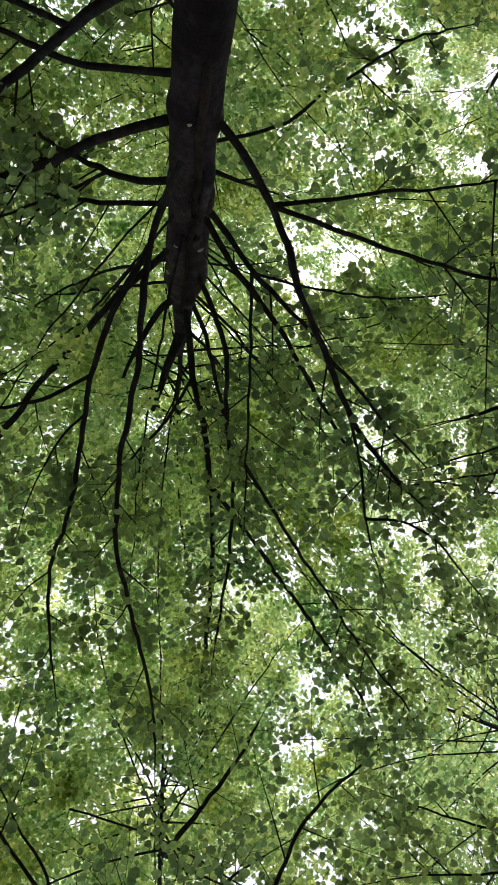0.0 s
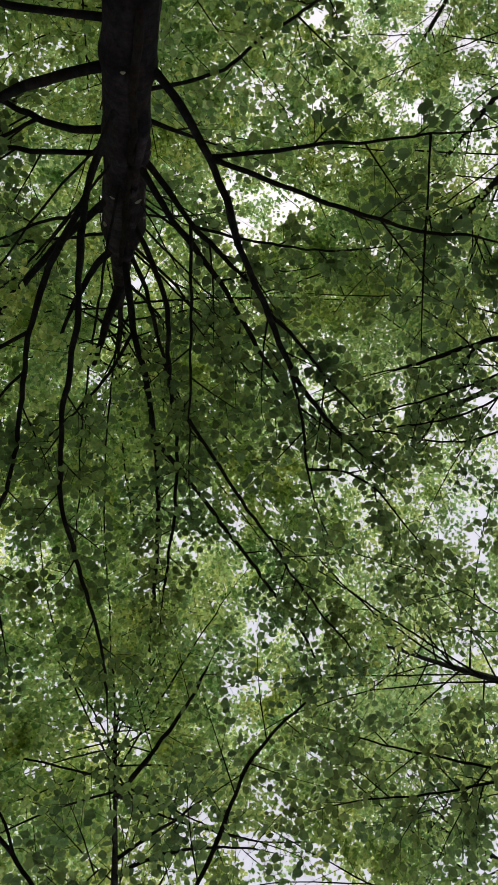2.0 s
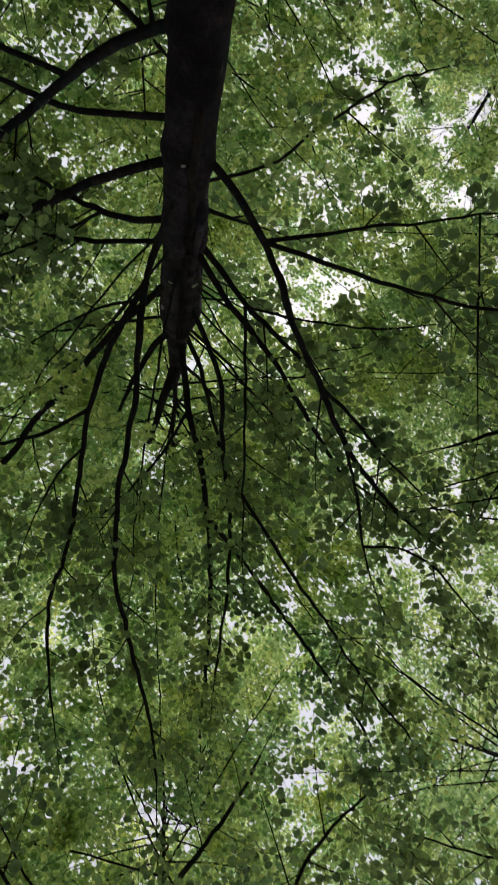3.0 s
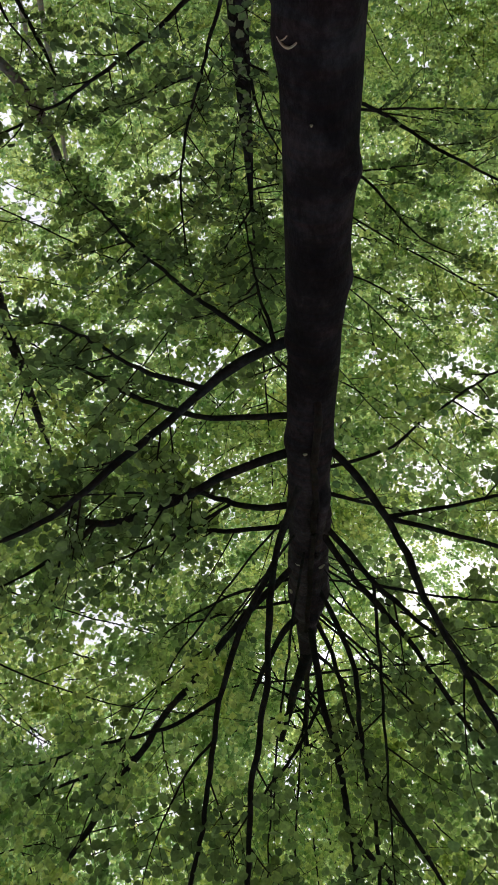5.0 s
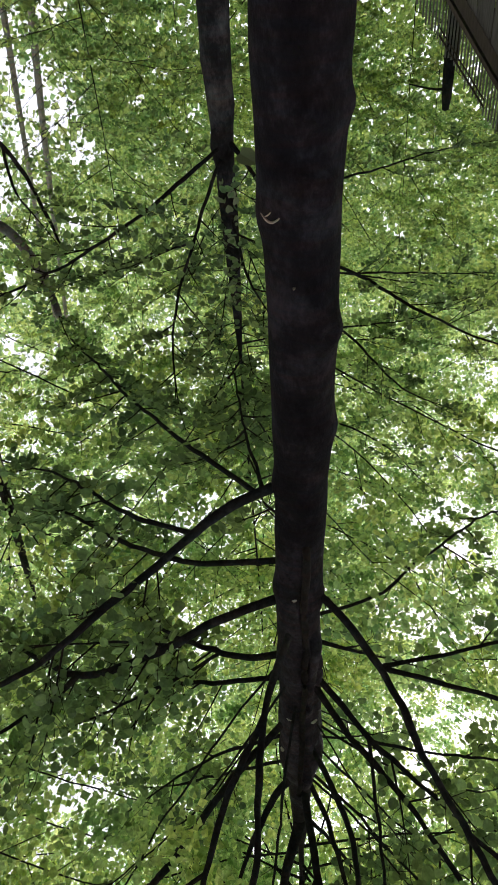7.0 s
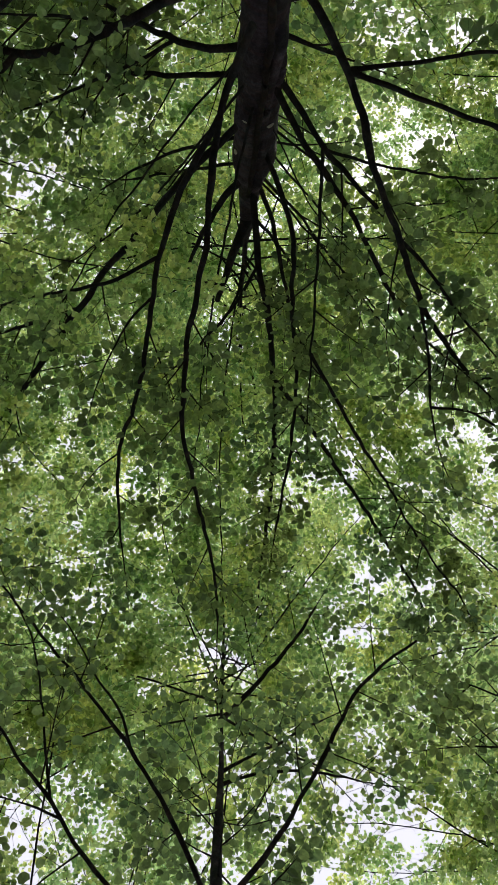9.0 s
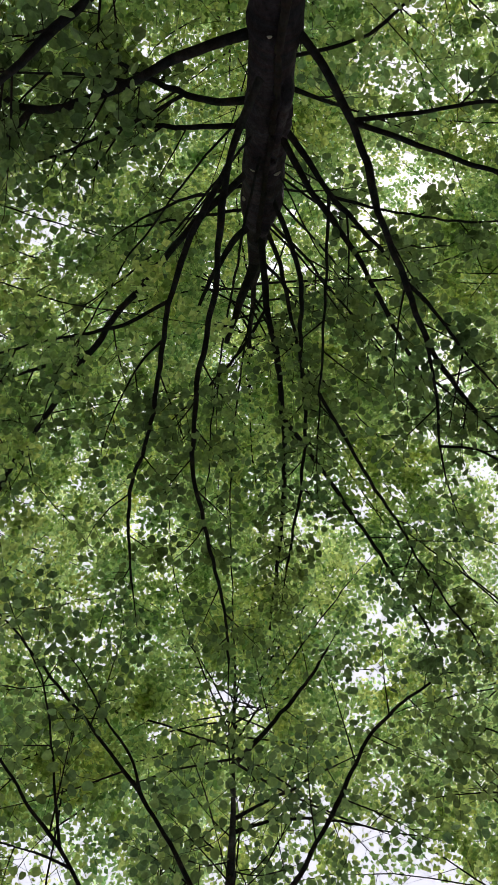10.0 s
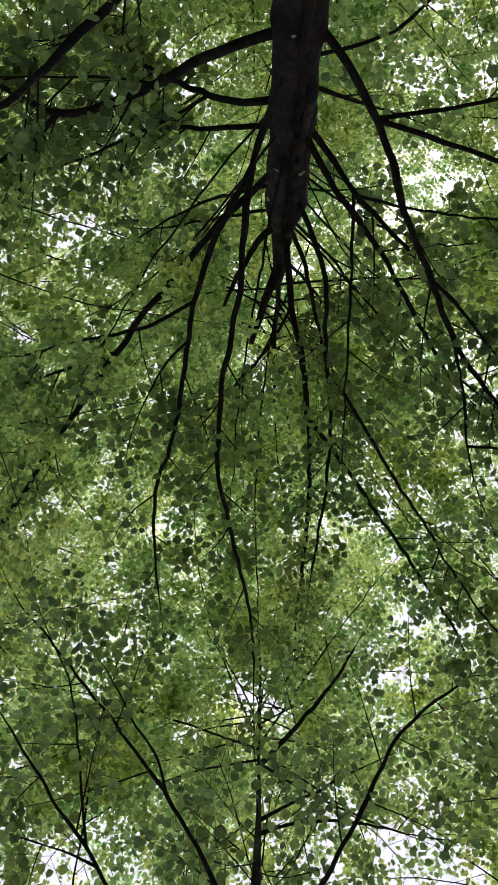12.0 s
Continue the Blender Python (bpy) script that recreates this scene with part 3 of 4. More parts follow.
l14 = bough(linden, 7.38, 0.024, 0.71, (0.16, 0.22, 0.25), (0.27, 0.48, 0.49), (0.37, 0.72, 0.73), (0.49, 0.98, 0.98))
l15 = bough(linden, 6.73, 0.023, 0.57, (0.35, 0.53, 0.57), (0.46, 1.19, 1.14), (0.57, 1.78, 1.68), (0.57, 2.45, 2.26), (0.52, 3.11, 2.83))
l16 = bough(linden, 7.33, 0.016, 0.54, (0.36, 0.17, 0.33), (0.69, 0.36, 0.65), (1.01, 0.59, 0.99))
l17 = bough(linden, 8.25, 0.018, 0.53, (0.25, 0.13, 0.25), (0.47, 0.27, 0.49), (0.74, 0.35, 0.74))
r1 = bough(linden, 5.94, 0.027, 0.49, (0.30, 0.28, 0.33), (0.62, 0.53, 0.66), (0.92, 0.78, 0.96), (1.21, 1.07, 1.29), (1.49, 1.37, 1.62))
r2 = bough(linden, 5.88, 0.026, 0.54, (0.26, 0.16, 0.23), (0.50, 0.35, 0.46), (0.75, 0.49, 0.67), (1.02, 0.64, 0.90))
l18 = bough(r2, 0.49, 0.014, 0.54, (0.03, 0.36, 0.28), (0.06, 0.71, 0.57), (0.08, 1.05, 0.84), (0.11, 1.40, 1.13))
l18a = bough(l18, 0.91, 0.016, 0.66, (0.41, 0.45, 0.46), (0.83, 0.90, 0.91), (1.21, 1.31, 1.34), (1.63, 1.75, 1.79), (2.09, 2.16, 2.25))
r7 = bough(r2, 0.51, 0.012, 0.67, (0.47, -0.01, 0.21), (0.91, -0.08, 0.41), (1.37, -0.19, 0.62))
r3 = bough(linden, 4.95, 0.028, 0.58, (0.30, 0.16, 0.27), (0.57, 0.44, 0.56), (0.74, 0.75, 0.82), (0.97, 1.06, 1.12), (1.18, 1.34, 1.39), (1.47, 1.60, 1.69), (1.76, 1.79, 1.95))
r3a = bough(r3, 0.24, 0.016, 0.42, (0.41, -0.11, 0.04), (0.82, -0.23, 0.08), (1.20, -0.32, 0.12), (1.61, -0.44, 0.16))
r3b = bough(r3, 0.24, 0.018, 0.50, (0.49, 0.11, 0.07), (0.99, 0.20, 0.15), (1.46, 0.25, 0.22), (1.97, 0.25, 0.30))
r3h = bough(r3a, 0.96, 0.009, 0.49, (-0.02, 0.33, 0.03), (-0.04, 0.65, 0.06))
r3v = bough(r3, 0.72, 0.015, 0.60, (0.12, 0.23, 0.18), (0.20, 0.48, 0.36), (0.27, 0.73, 0.54))
r3w = bough(r3v, 1.00, 0.012, 0.63, (0.29, -0.01, 0.09), (0.56, 0.07, 0.17), (0.78, 0.26, 0.24))
r3d = bough(r3, 0.59, 0.015, 0.62, (0.28, 0.14, 0.22), (0.53, 0.31, 0.43), (0.80, 0.47, 0.65))
r4 = bough(linden, 5.38, 0.014, 0.7, (0.55, -0.40, 0.27), (0.96, -0.95, 0.54), (1.35, -1.46, 0.79), (1.78, -1.99, 1.07), (2.30, -2.45, 1.34))
r5 = bough(linden, 5.56, 0.019, 0.57, (0.25, -0.01, 0.15), (0.48, -0.04, 0.29))
r6 = bough(linden, 6.85, 0.013, 0.62, (0.25, -0.07, 0.21), (0.47, -0.19, 0.40))
stub = bough(linden, 7.40, 0.038, 0.37, (-0.25, 0.16, 0.27), (-0.43, 0.38, 0.52), (-0.57, 0.65, 0.78))
l12 = bough(linden, 4.55, 0.026, 0.9, (0.03, 0.165, 0.0), (0.02, 0.17, 0.6), (0.01, 0.17, 1.1), (0.0, 0.17, 1.7), (-0.02, 0.18, 2.3), (-0.05, 0.17, 3.0), mat=TWIG)
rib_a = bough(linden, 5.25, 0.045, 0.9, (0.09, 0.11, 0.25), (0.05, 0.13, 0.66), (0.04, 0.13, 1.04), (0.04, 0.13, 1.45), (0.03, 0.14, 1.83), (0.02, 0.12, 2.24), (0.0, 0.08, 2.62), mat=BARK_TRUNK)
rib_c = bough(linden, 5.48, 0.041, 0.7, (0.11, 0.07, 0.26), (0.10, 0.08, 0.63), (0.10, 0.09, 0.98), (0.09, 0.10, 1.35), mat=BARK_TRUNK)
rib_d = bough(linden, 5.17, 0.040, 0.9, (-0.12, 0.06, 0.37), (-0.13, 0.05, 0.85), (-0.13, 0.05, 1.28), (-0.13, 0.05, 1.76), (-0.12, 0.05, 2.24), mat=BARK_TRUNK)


def bark_scar(x, z, wide, high, turn=0.0):
    """A pale crescent of broken bark on the trunk's side towards the path."""
    bm = bmesh.new()
    bmesh.ops.create_uvsphere(bm, u_segments=14, v_segments=8, radius=1.0)
    for v in bm.verts:
        a = v.co.x
        v.co = Vector((v.co.x * wide, v.co.y * 0.012, v.co.z * high * (1 - 0.4 * a * a) - 0.6 * high * a * a + 0.1 * high * noise.noise(v.co * 3)))
    r = float(np.interp(z, *zip(*TAPER)))
    y = linden.y + math.sqrt(max(r * r - x * x, 0)) + 0.004
    ob = part("bark_scar", bm, SCAR, linden.root, "pale crescent of broken bark")
    ob.matrix_basis = Matrix.Translation((linden.x + linden.lean[0] * z + x, y, z)) @ Matrix.Rotation(turn, 4, "Y") @ Matrix.Rotation(-x / r, 4, "Z")


bark_scar(-0.045, 5.0, 0.026, 0.022, 0.1)
bark_scar(0.046, 4.76, 0.014, 0.012)
bark_scar(0.095, 6.46, 0.032, 0.02, -0.15)
bark_scar(-0.09, 6.42, 0.028, 0.018, 0.2)
bark_scar(0.055, 6.1, 0.024, 0.014, 0.2)
bark_scar(-0.15, 6.94, 0.02, 0.03)
bark_scar(-0.03, 2.84, 0.007, 0.006)
for bare in (l11, l12, stub, rib_a, rib_c, rib_d):
    linden.limbs.remove(bare)


def head_shoots(stem, count, seed):
    """Thin straight shoots that crowd round the head of a trunk and rise steeply."""
    r = np.random.default_rng(seed)
    for i in range(count):
        az = radians(r.uniform(-35, 215))
        e = radians(r.uniform(36, 58))
        size = r.uniform(1.6, 4.2)
        out = np.array([np.cos(az) * np.cos(e), np.sin(az) * np.cos(e), np.sin(e)])
        off = np.array([-np.sin(az), np.cos(az), 0]) * r.normal(0, 0.07) * size
        limb(stem, r.uniform(5.6, 7.6), tuple(out * size * 0.33 + off), tuple(out * size * 0.68 + off), tuple(out * size), r.uniform(0.006, 0.012), 0.4)


head_shoots(linden, 9, 12)
thin_shoots = linden.limbs[-9:]
del linden.limbs[-9:]


def broken_twig(bend, thick):
    """A pale curl of a broken twig on the trunk, along (side, height) points."""
    side, z = np.array(bend, float).T
    u, fine = np.linspace(0, 1, len(side)), np.linspace(0, 1, 12)
    side, z = (np.polyval(np.polyfit(u, q, 2), fine) for q in (side, z))
    y = np.sqrt(0.185**2 - side**2) + 0.006
    pts = np.stack([linden.x + linden.lean[0] * z + side, linden.y + y, z], 1)
    tube_object("broken_twig", pts, thick * (0.5 + 0.5 * np.sin(np.pi * (0.15 + 0.7 * fine))), 6, SCAR, linden.root, 0.05, 2.0, "pale curl of a broken twig")


broken_twig([(-0.165, 2.525), (-0.128, 2.548), (-0.09, 2.522)], 0.0055)
broken_twig([(-0.15, 2.532), (-0.138, 2.522), (-0.126, 2.506)], 0.003)
foliage(linden, 0.34, 1.0, 9, 0.068, 0.07, 0.36, spread=(22, 52), tilt=0.6, slim=1.2, single=((0.9, -4.5, 2.5), (4.0, -0.5, 6.0)))
foliage(linden, 0.7, 0.6, 5, 0.068, 0.07, 0.6, spread=(18, 40), tilt=0.3, limbs=thin_shoots)
foliage(linden, 0.6, 0.9, 8, 0.068, 0.07, 0.4, tilt=0.35, limbs=[l13b, l15, l18a, r3b])
foliage(linden, 0.40, 0.9, 9, 0.064, 0.064, 0.3, tilt=0.85, limbs=[l1, l1a, l1c, l1d, l2, l3, l3a, l3c, l4, l4a, l5])
low_limbs = len(linden.limbs)
wild_limbs(linden, 9.0, 14.0, 46, 5.6, (12, 40), 3)
for h, x, y, z in ((9.5, 2.3, 2.4, 1.4), (9.8, 2.3, 3.0, 1.0), (9.6, 2.7, 2.1, 1.2)):
    limb(linden, h, (x * 0.3, y * 0.35, z * 0.3), (x * 0.65, y * 0.7, z * 0.7), (x, y, z), 0.011)
# Same linden, but its upper crown takes the leaf colour with skylight painted in.
foliage(linden, 0.25, 0.95, 10, 0.072, 0.028, 0.06, 2, LEAF_LIT, slim=0.6, limbs=linden.limbs[low_limbs:])

# ---- the slim tree behind it ----
slim_tree = tree("slim_tree", -0.44, -5.54, [(0, 0.125), (2, 0.112), (2.6, 0.1), (3.05, 0.074), (3.3, 0.072), (3.7, 0.066), (4, 0.055), (4.5, 0.034), (4.9, 0.014), (9, 0.006)], BARK_SLIM, "slim leafy tree behind the big linden trunk", 22, knots=[(2.35, 3.0, 0.02, 0.08), (2.7, 0.4, 0.018, 0.07), (3.0, 3.0, 0.025, 0.07), (3.05, 1.5, 0.02, 0.06), (3.45, 1.2, 0.02, 0.05), (2.1, 1.5, 0.012, 0.1)])
k1 = limb(slim_tree, 2.97, (-0.38, 0.54, 0.18), (-0.83, 1.13, 0.37), (-1.48, 1.37, 0.54), 0.018)
k2 = limb(slim_tree, 3.01, (-0.21, 0.40, 0.38), (-0.42, 0.83, 0.77), (-0.38, 1.31, 1.14), 0.016)
k2a = limb(k2, 0.44, (-0.22, -0.56, 0.27), (-0.43, -1.15, 0.54), (-1.13, -0.88, 0.67), 0.010)
k3 = limb(slim_tree, 2.93, (0.18, 0.14, 0.13), (0.29, 0.33, 0.25), (0.32, 0.56, 0.37), 0.022)
k4 = limb(slim_tree, 3.47, (0.06, 0.24, 0.17), (0.11, 0.48, 0.34), (0.25, 0.68, 0.51), 0.015)
for i in range(26):
    a, h = i * 2.4, 3.3 + 0.1 * i
    limb(slim_tree, h, (0.12 * math.cos(a), 0.12 * math.sin(a), 0.03), (0.2 * math.cos(a), 0.2 * math.sin(a), 0.1), (0.26 * math.cos(a), 0.26 * math.sin(a), 0.2), 0.005)
sprout = np.random.default_rng(31)
for i in range(46):
    a, h = sprout.uniform(0.2, 2.9), 3.25 + 1.15 * i / 46 + sprout.uniform(-0.05, 0.05)
    side = np.array([math.cos(a), math.sin(a), 0.0])
    r = float(np.interp(h, (3.05, 3.7, 4.5), (0.085, 0.075, 0.045)))
    one_leaf(np.array([-0.44, -5.54, h]) + side * r, unit(side * 0.35 + sprout.normal(0, 0.3, 3) - [0, 0, 0.8]), unit(side + [0, 0, 0.5]), sprout.uniform(0.04, 0.075), slim_tree.root, LEAF_PALE)
one_leaf(np.array([-0.36, -5.42, 3.0]), unit(np.array([0.6, 0.3, 0.25])), unit(np.array([0.0, 0.6, -0.8])), 0.15, slim_tree.root, LEAF_PALE)
foliage(slim_tree, 0.2, 0.5, 7, 0.05, 0.04)
foliage(slim_tree, 0.22, 0.6, 7, 0.056, 0.046, 0.3, limbs=[k1, k2, k2a])
low_limbs = len(slim_tree.limbs)
wild_limbs(slim_tree, 4.6, 8.8, 18, 2.6, (5, 35), 17)
foliage(slim_tree, 0.26, 0.8, 9, 0.068, 0.038, 0.08, True, LEAF_LIT, slim=0.6, loose=0.65, limbs=slim_tree.limbs[low_limbs:])

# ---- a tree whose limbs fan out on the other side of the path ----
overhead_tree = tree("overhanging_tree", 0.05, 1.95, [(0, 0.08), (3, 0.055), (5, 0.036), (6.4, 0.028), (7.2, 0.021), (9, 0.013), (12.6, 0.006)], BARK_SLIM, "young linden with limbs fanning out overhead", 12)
s1 = bough(overhead_tree, 5.09, 0.014, 0.5, (-0.28, -0.32, 0.38), (-0.60, -0.59, 0.75), (-0.95, -0.82, 1.13), (-1.29, -1.01, 1.47), (-1.64, -1.24, 1.85), (-2.02, -1.45, 2.23))
s1a = bough(s1, 0.31, 0.009, 0.61, (-0.10, -0.17, 0.17), (-0.25, -0.29, 0.34), (-0.40, -0.42, 0.52))
s2 = bough(overhead_tree, 4.46, 0.012, 0.58, (-0.31, -0.14, 0.28), (-0.63, -0.29, 0.55), (-0.88, -0.46, 0.80), (-1.18, -0.64, 1.07), (-1.48, -0.82, 1.35))
s2a = bough(s2, 0.52, 0.007, 0.52, (-0.18, -0.01, 0.12), (-0.34, 0.01, 0.24))
s2b = bough(s2, 0.58, 0.008, 0.55, (-0.08, -0.19, 0.18), (-0.17, -0.37, 0.37), (-0.25, -0.55, 0.54), (-0.37, -0.72, 0.73))
s3 = bough(overhead_tree, 5.16, 0.016, 0.56, (0.30, -0.20, 0.33), (0.55, -0.48, 0.65), (0.76, -0.74, 0.95), (1.03, -0.97, 1.28), (1.38, -1.11, 1.59))
s6 = bough(overhead_tree, 7.12, 0.015, 0.53, (0.30, -0.08, 0.21), (0.57, -0.17, 0.41), (0.86, -0.25, 0.63))
s7 = bough(overhead_tree, 6.86, 0.014, 0.54, (0.39, -0.05, 0.19), (0.76, 0.01, 0.38), (1.14, 0.12, 0.57))
s5 = bough(overhead_tree, 8.53, 0.025, 0.55, (0.37, -0.29, 0.43), (0.70, -0.61, 0.83), (1.02, -0.96, 1.26))
for i in range(16):
    a, h = i * 2.4, 5.2 + 0.13 * i
    limb(overhead_tree, h, (0.12 * math.cos(a), 0.12 * math.sin(a), 0.03), (0.2 * math.cos(a), 0.2 * math.sin(a), 0.1), (0.26 * math.cos(a), 0.26 * math.sin(a), 0.2), 0.005)
foliage(overhead_tree, 0.36, 0.85, 8, 0.053, 0.06, 0.28, slim=0.8)
low_limbs = len(overhead_tree.limbs)
wild_limbs(overhead_tree, 8.6, 12.4, 30, 4.8, (25, 45), 5)
foliage(overhead_tree, 0.25, 0.9, 9, 0.072, 0.028, 0.06, 2, LEAF_LIT, slim=0.6, limbs=overhead_tree.limbs[low_limbs:])

side_tree = tree("side_tree", 4.3, 1.15, [(0, 0.13), (3, 0.11), (6, 0.08), (9, 0.045), (14, 0.01)], BARK, "linden beside the path with low leafy limbs", 12)
e1 = bough(side_tree, 6.60, 0.015, 0.45, (-0.57, 0.19, 0.21), (-1.13, 0.38, 0.42), (-1.67, 0.51, 0.61), (-2.26, 0.62, 0.82))
e2 = bough(side_tree, 6.70, 0.015, 0.48, (-0.56, 0.16, 0.20), (-1.11, 0.32, 0.40), (-1.65, 0.26, 0.58), (-2.22, 0.14, 0.78))
wild_limbs(side_tree, 5.5, 8.8, 9, 3.2, seed=4)
foliage(side_tree, 0.3, 0.85, 8, 0.066, 0.06)
low_limbs = len(side_tree.limbs)
wild_limbs(side_tree, 8.8, 13.6, 24, 4.6, (22, 48), 6)
limb(side_tree, 9.6, (-0.9, -0.6, 0.5), (-1.8, -1.3, 0.9), (-2.9, -2.1, 1.3), 0.014)
limb(side_tree, 10.2, (-0.8, -0.5, 0.4), (-1.5, -1.2, 0.8), (-2.2, -2.2, 1.0), 0.013)
limb(side_tree, 10.4, (0.0, -0.6, 0.4), (-0.1, -1.2, 0.8), (-0.2, -2.1, 1.1), 0.013)
foliage(side_tree, 0.28, 0.95, 9, 0.064, 0.034, 0.12, 2, LEAF_LIT, slim=0.6, loose=0.5, limbs=side_tree.limbs[low_limbs:])

# ---- a tree beside the path that reaches in with two limbs ----
reaching_tree = tree("reaching_tree", -3.27, -6.8, [(0, 0.16), (3, 0.13), (7, 0.08), (11, 0.02)], BARK_SLIM, "grey forest tree reaching in with two bent limbs", 12, (-0.07, 0))
j1 = limb(reaching_tree, 3.04, (0.92, -0.55, -0.11), (0.69, -1.09, 1.31), (1.22, 0.01, 1.21), 0.032)
j2 = limb(reaching_tree, 3.56, (0.40, -0.81, 0.63), (0.80, -0.52, 0.99), (1.12, 0.23, 1.35), 0.072, 0.5, mat=BARK_GREY)
j3 = limb(j1, 0.38, (0.02, 0.20, 0.19), (0.13, 0.36, 0.38), (0.31, 0.47, 0.56), 0.018)
foliage(reaching_tree, 0.24, 0.6, 7, 0.055, 0.04, 0.4)
low_limbs = len(reaching_tree.limbs)
wild_limbs(reaching_tree, 5.2, 10.5, 24, 3.8, (5, 35), seed=9)
foliage(reaching_tree, 0.26, 0.9, 9, 0.074, 0.036, 0.08, True, LEAF_LIT, slim=0.6, loose=0.65, limbs=reaching_tree.limbs[low_limbs:])

# ---- a young tree hidden behind the linden's trunk, with its limbs to one side ----
young_tree = tree("young_tree", 0.14, -6.5, [(0, 0.07), (3, 0.055), (6, 0.035), (11, 0.008)], BARK_SLIM, "young tree behind the linden trunk with level limbs", 10)
y1 = limb(young_tree, 4.30, (0.65, 0.38, 0.06), (0.90, 1.12, 0.12), (1.56, 1.48, 0.19), 0.020)
y2 = limb(young_tree, 4.99, (0.74, -0.12, 0.21), (0.63, 0.77, 0.34), (1.23, 0.81, 0.54), 0.017)
y3 = limb(young_tree, 5.13, (0.59, 0.03, -0.00), (1.16, -0.04, -0.00), (1.64, -0.41, -0.00), 0.012)
y4 = limb(young_tree, 3.64, (0.68, -0.13, 0.00), (1.08, -0.73, -0.00), (1.72, -0.94, -0.00), 0.013)
y5 = limb(young_tree, 4.51, (0.67, -0.04, 0.05), (1.33, -0.17, 0.12), (2.00, -0.18, 0.17), 0.013)
y6 = limb(young_tree, 6.26, (0.50, 0.10, 0.04), (0.90, 0.33, 0.08), (1.09, 0.82, 0.12), 0.013)
foliage(young_tree, 0.2, 0.5, 8, 0.042, 0.035)
low_limbs = len(young_tree.limbs)
wild_limbs(young_tree, 5.2, 10.8, 18, 3.8, (5, 35), 13)
foliage(young_tree, 0.24, 0.85, 10, 0.062, 0.03, 0.08, True, LEAF_LIT, slim=0.6, loose=0.65, limbs=young_tree.limbs[low_limbs:])

# ---- saplings that close the lower view ----
SAPLINGS = [(-2.0, -8.2, 8.5), (0.1, -10.6, 10.5), (1.9, -11.6, 10.0), (2.6, -13.0, 9.0), (4.6, -12.0, 9.0), (-1.8, -14.0, 9.0), (-3.0, -10.6, 4.2)]
for i, (x, y, h) in enumerate(SAPLINGS):
    t = tree("sapling", x, y, [(0, 0.012), (h * 0.4, 0.005), (h, 0.002)], BARK_SLIM, "slender leafy sapling of the forest understory", 8)
    tagged(t.root, "", "", "saplings")
    wild_limbs(t, 1.2, h * 0.97, 24, 2.7, (5, 30), seed=80 + i, thick=0.5)
    foliage(t, 0.22, 0.7, 10, 0.056, 0.025, 0.1, 1 if y > -11 else 2, LEAF_LIT, slim=0.6, loose=0.75)

NEIGHBOURS = [
    (-4.5, -3.4, 14, 6.5, 5.6), (4.7, -5.0, 14, 7.8, 5.0), (-4.7, 2.0, 14, 6.5, 5.8), (4.9, 3.6, 14, 6.5, 5.8),
    (-1.2, 6.3, 14, 6.5, 5.8), (-5.0, -0.6, 16, 8.5, 6.2), (0.2, -8.6, 15, 6.5, 5.6), (5.7, -7.4, 15, 6.5, 4.6),
]
DENSE = {(-4.5, -3.4), (0.2, -8.6)}
FAR_TREES = [(5.2, -9.4, 14, 2.6, 4.4), (-5.8, -9.6, 15, 6.0, 4.2), (0.4, -14.5, 16, 1.6, 5.2), (7.0, -14.0, 16, 1.6, 5.0)]
for i, (x, y, h, low, reach) in enumerate(NEIGHBOURS + FAR_TREES):
    t = tree("wood_tree", x, y, [(0, 0.15), (h * 0.4, 0.10), (h * 0.6, 0.055), (h, 0.012)], BARK_SLIM, "tall leafy forest tree in the wood around", 10)
    tagged(t.root, "", "", "forest trees")
    wild_limbs(t, low, h * 0.97, 32, reach, (22, 48), seed=20 + i)
    if (x, y) in DENSE:
        wild_limbs(t, low - 1.2, low + 1.8, 9, reach * 0.8, (0, 20), seed=50 + i)
    foliage(t, 0.225, 0.95, 10, 0.075, 0.030, 0.12, 2, LEAF_LIT, slim=0.6, loose=0.5)


# ---- a forest tree that reaches in from the side ----
east_tree = tree("wood_tree", 5.2, -2.6, [(0, 0.15), (6, 0.10), (9, 0.055), (15, 0.012)], BARK_SLIM, "tall leafy forest tree reaching in with a gnarled limb", 10)
tagged(east_tree.root, "", "", "forest trees")
e3 = bough(east_tree, 7.60, 0.046, 0.26, (-0.83, 0.03, 0.25), (-1.58, 0.19, 0.48), (-2.33, 0.43, 0.71))
e3a = bough(e3, 0.64, 0.019, 0.50, (-0.20, 0.33, 0.15), (-0.33, 0.67, 0.30), (-0.51, 1.02, 0.45))
e4 = bough(east_tree, 7.30, 0.016, 0.56, (-0.90, 0.33, 0.29), (-1.74, 0.69, 0.56), (-2.66, 0.95, 0.85))
e5 = bough(east_tree, 7.20, 0.015, 0.56, (-0.93, 0.50, 0.32), (-1.82, 0.97, 0.62), (-2.86, 1.16, 0.92))
e6 = bough(east_tree, 7.90, 0.016, 0.56, (-0.74, 0.71, 0.20), (-1.53, 1.17, 0.38), (-2.55, 1.06, 0.55))
e7 = bough(east_tree, 7.90, 0.011, 0.48, (-0.98, -0.15, 0.20), (-1.88, -0.39, 0.38), (-2.87, -0.45, 0.58))
foliage(east_tree, 0.3, 0.7, 7, 0.07, 0.055, 0.4)
low_limbs = len(east_tree.limbs)
wild_limbs(east_tree, 9.0, 14.5, 14, 3.8, (22, 48), seed=25)
limb(east_tree, 9.8, (-1.0, -0.9, 0.4), (-1.9, -1.9, 0.8), (-3.1, -3.2, 1.2), 0.014)
limb(east_tree, 10.4, (-0.8, -0.6, 0.4), (-1.6, -1.4, 0.7), (-2.6, -2.4, 1.0), 0.013)
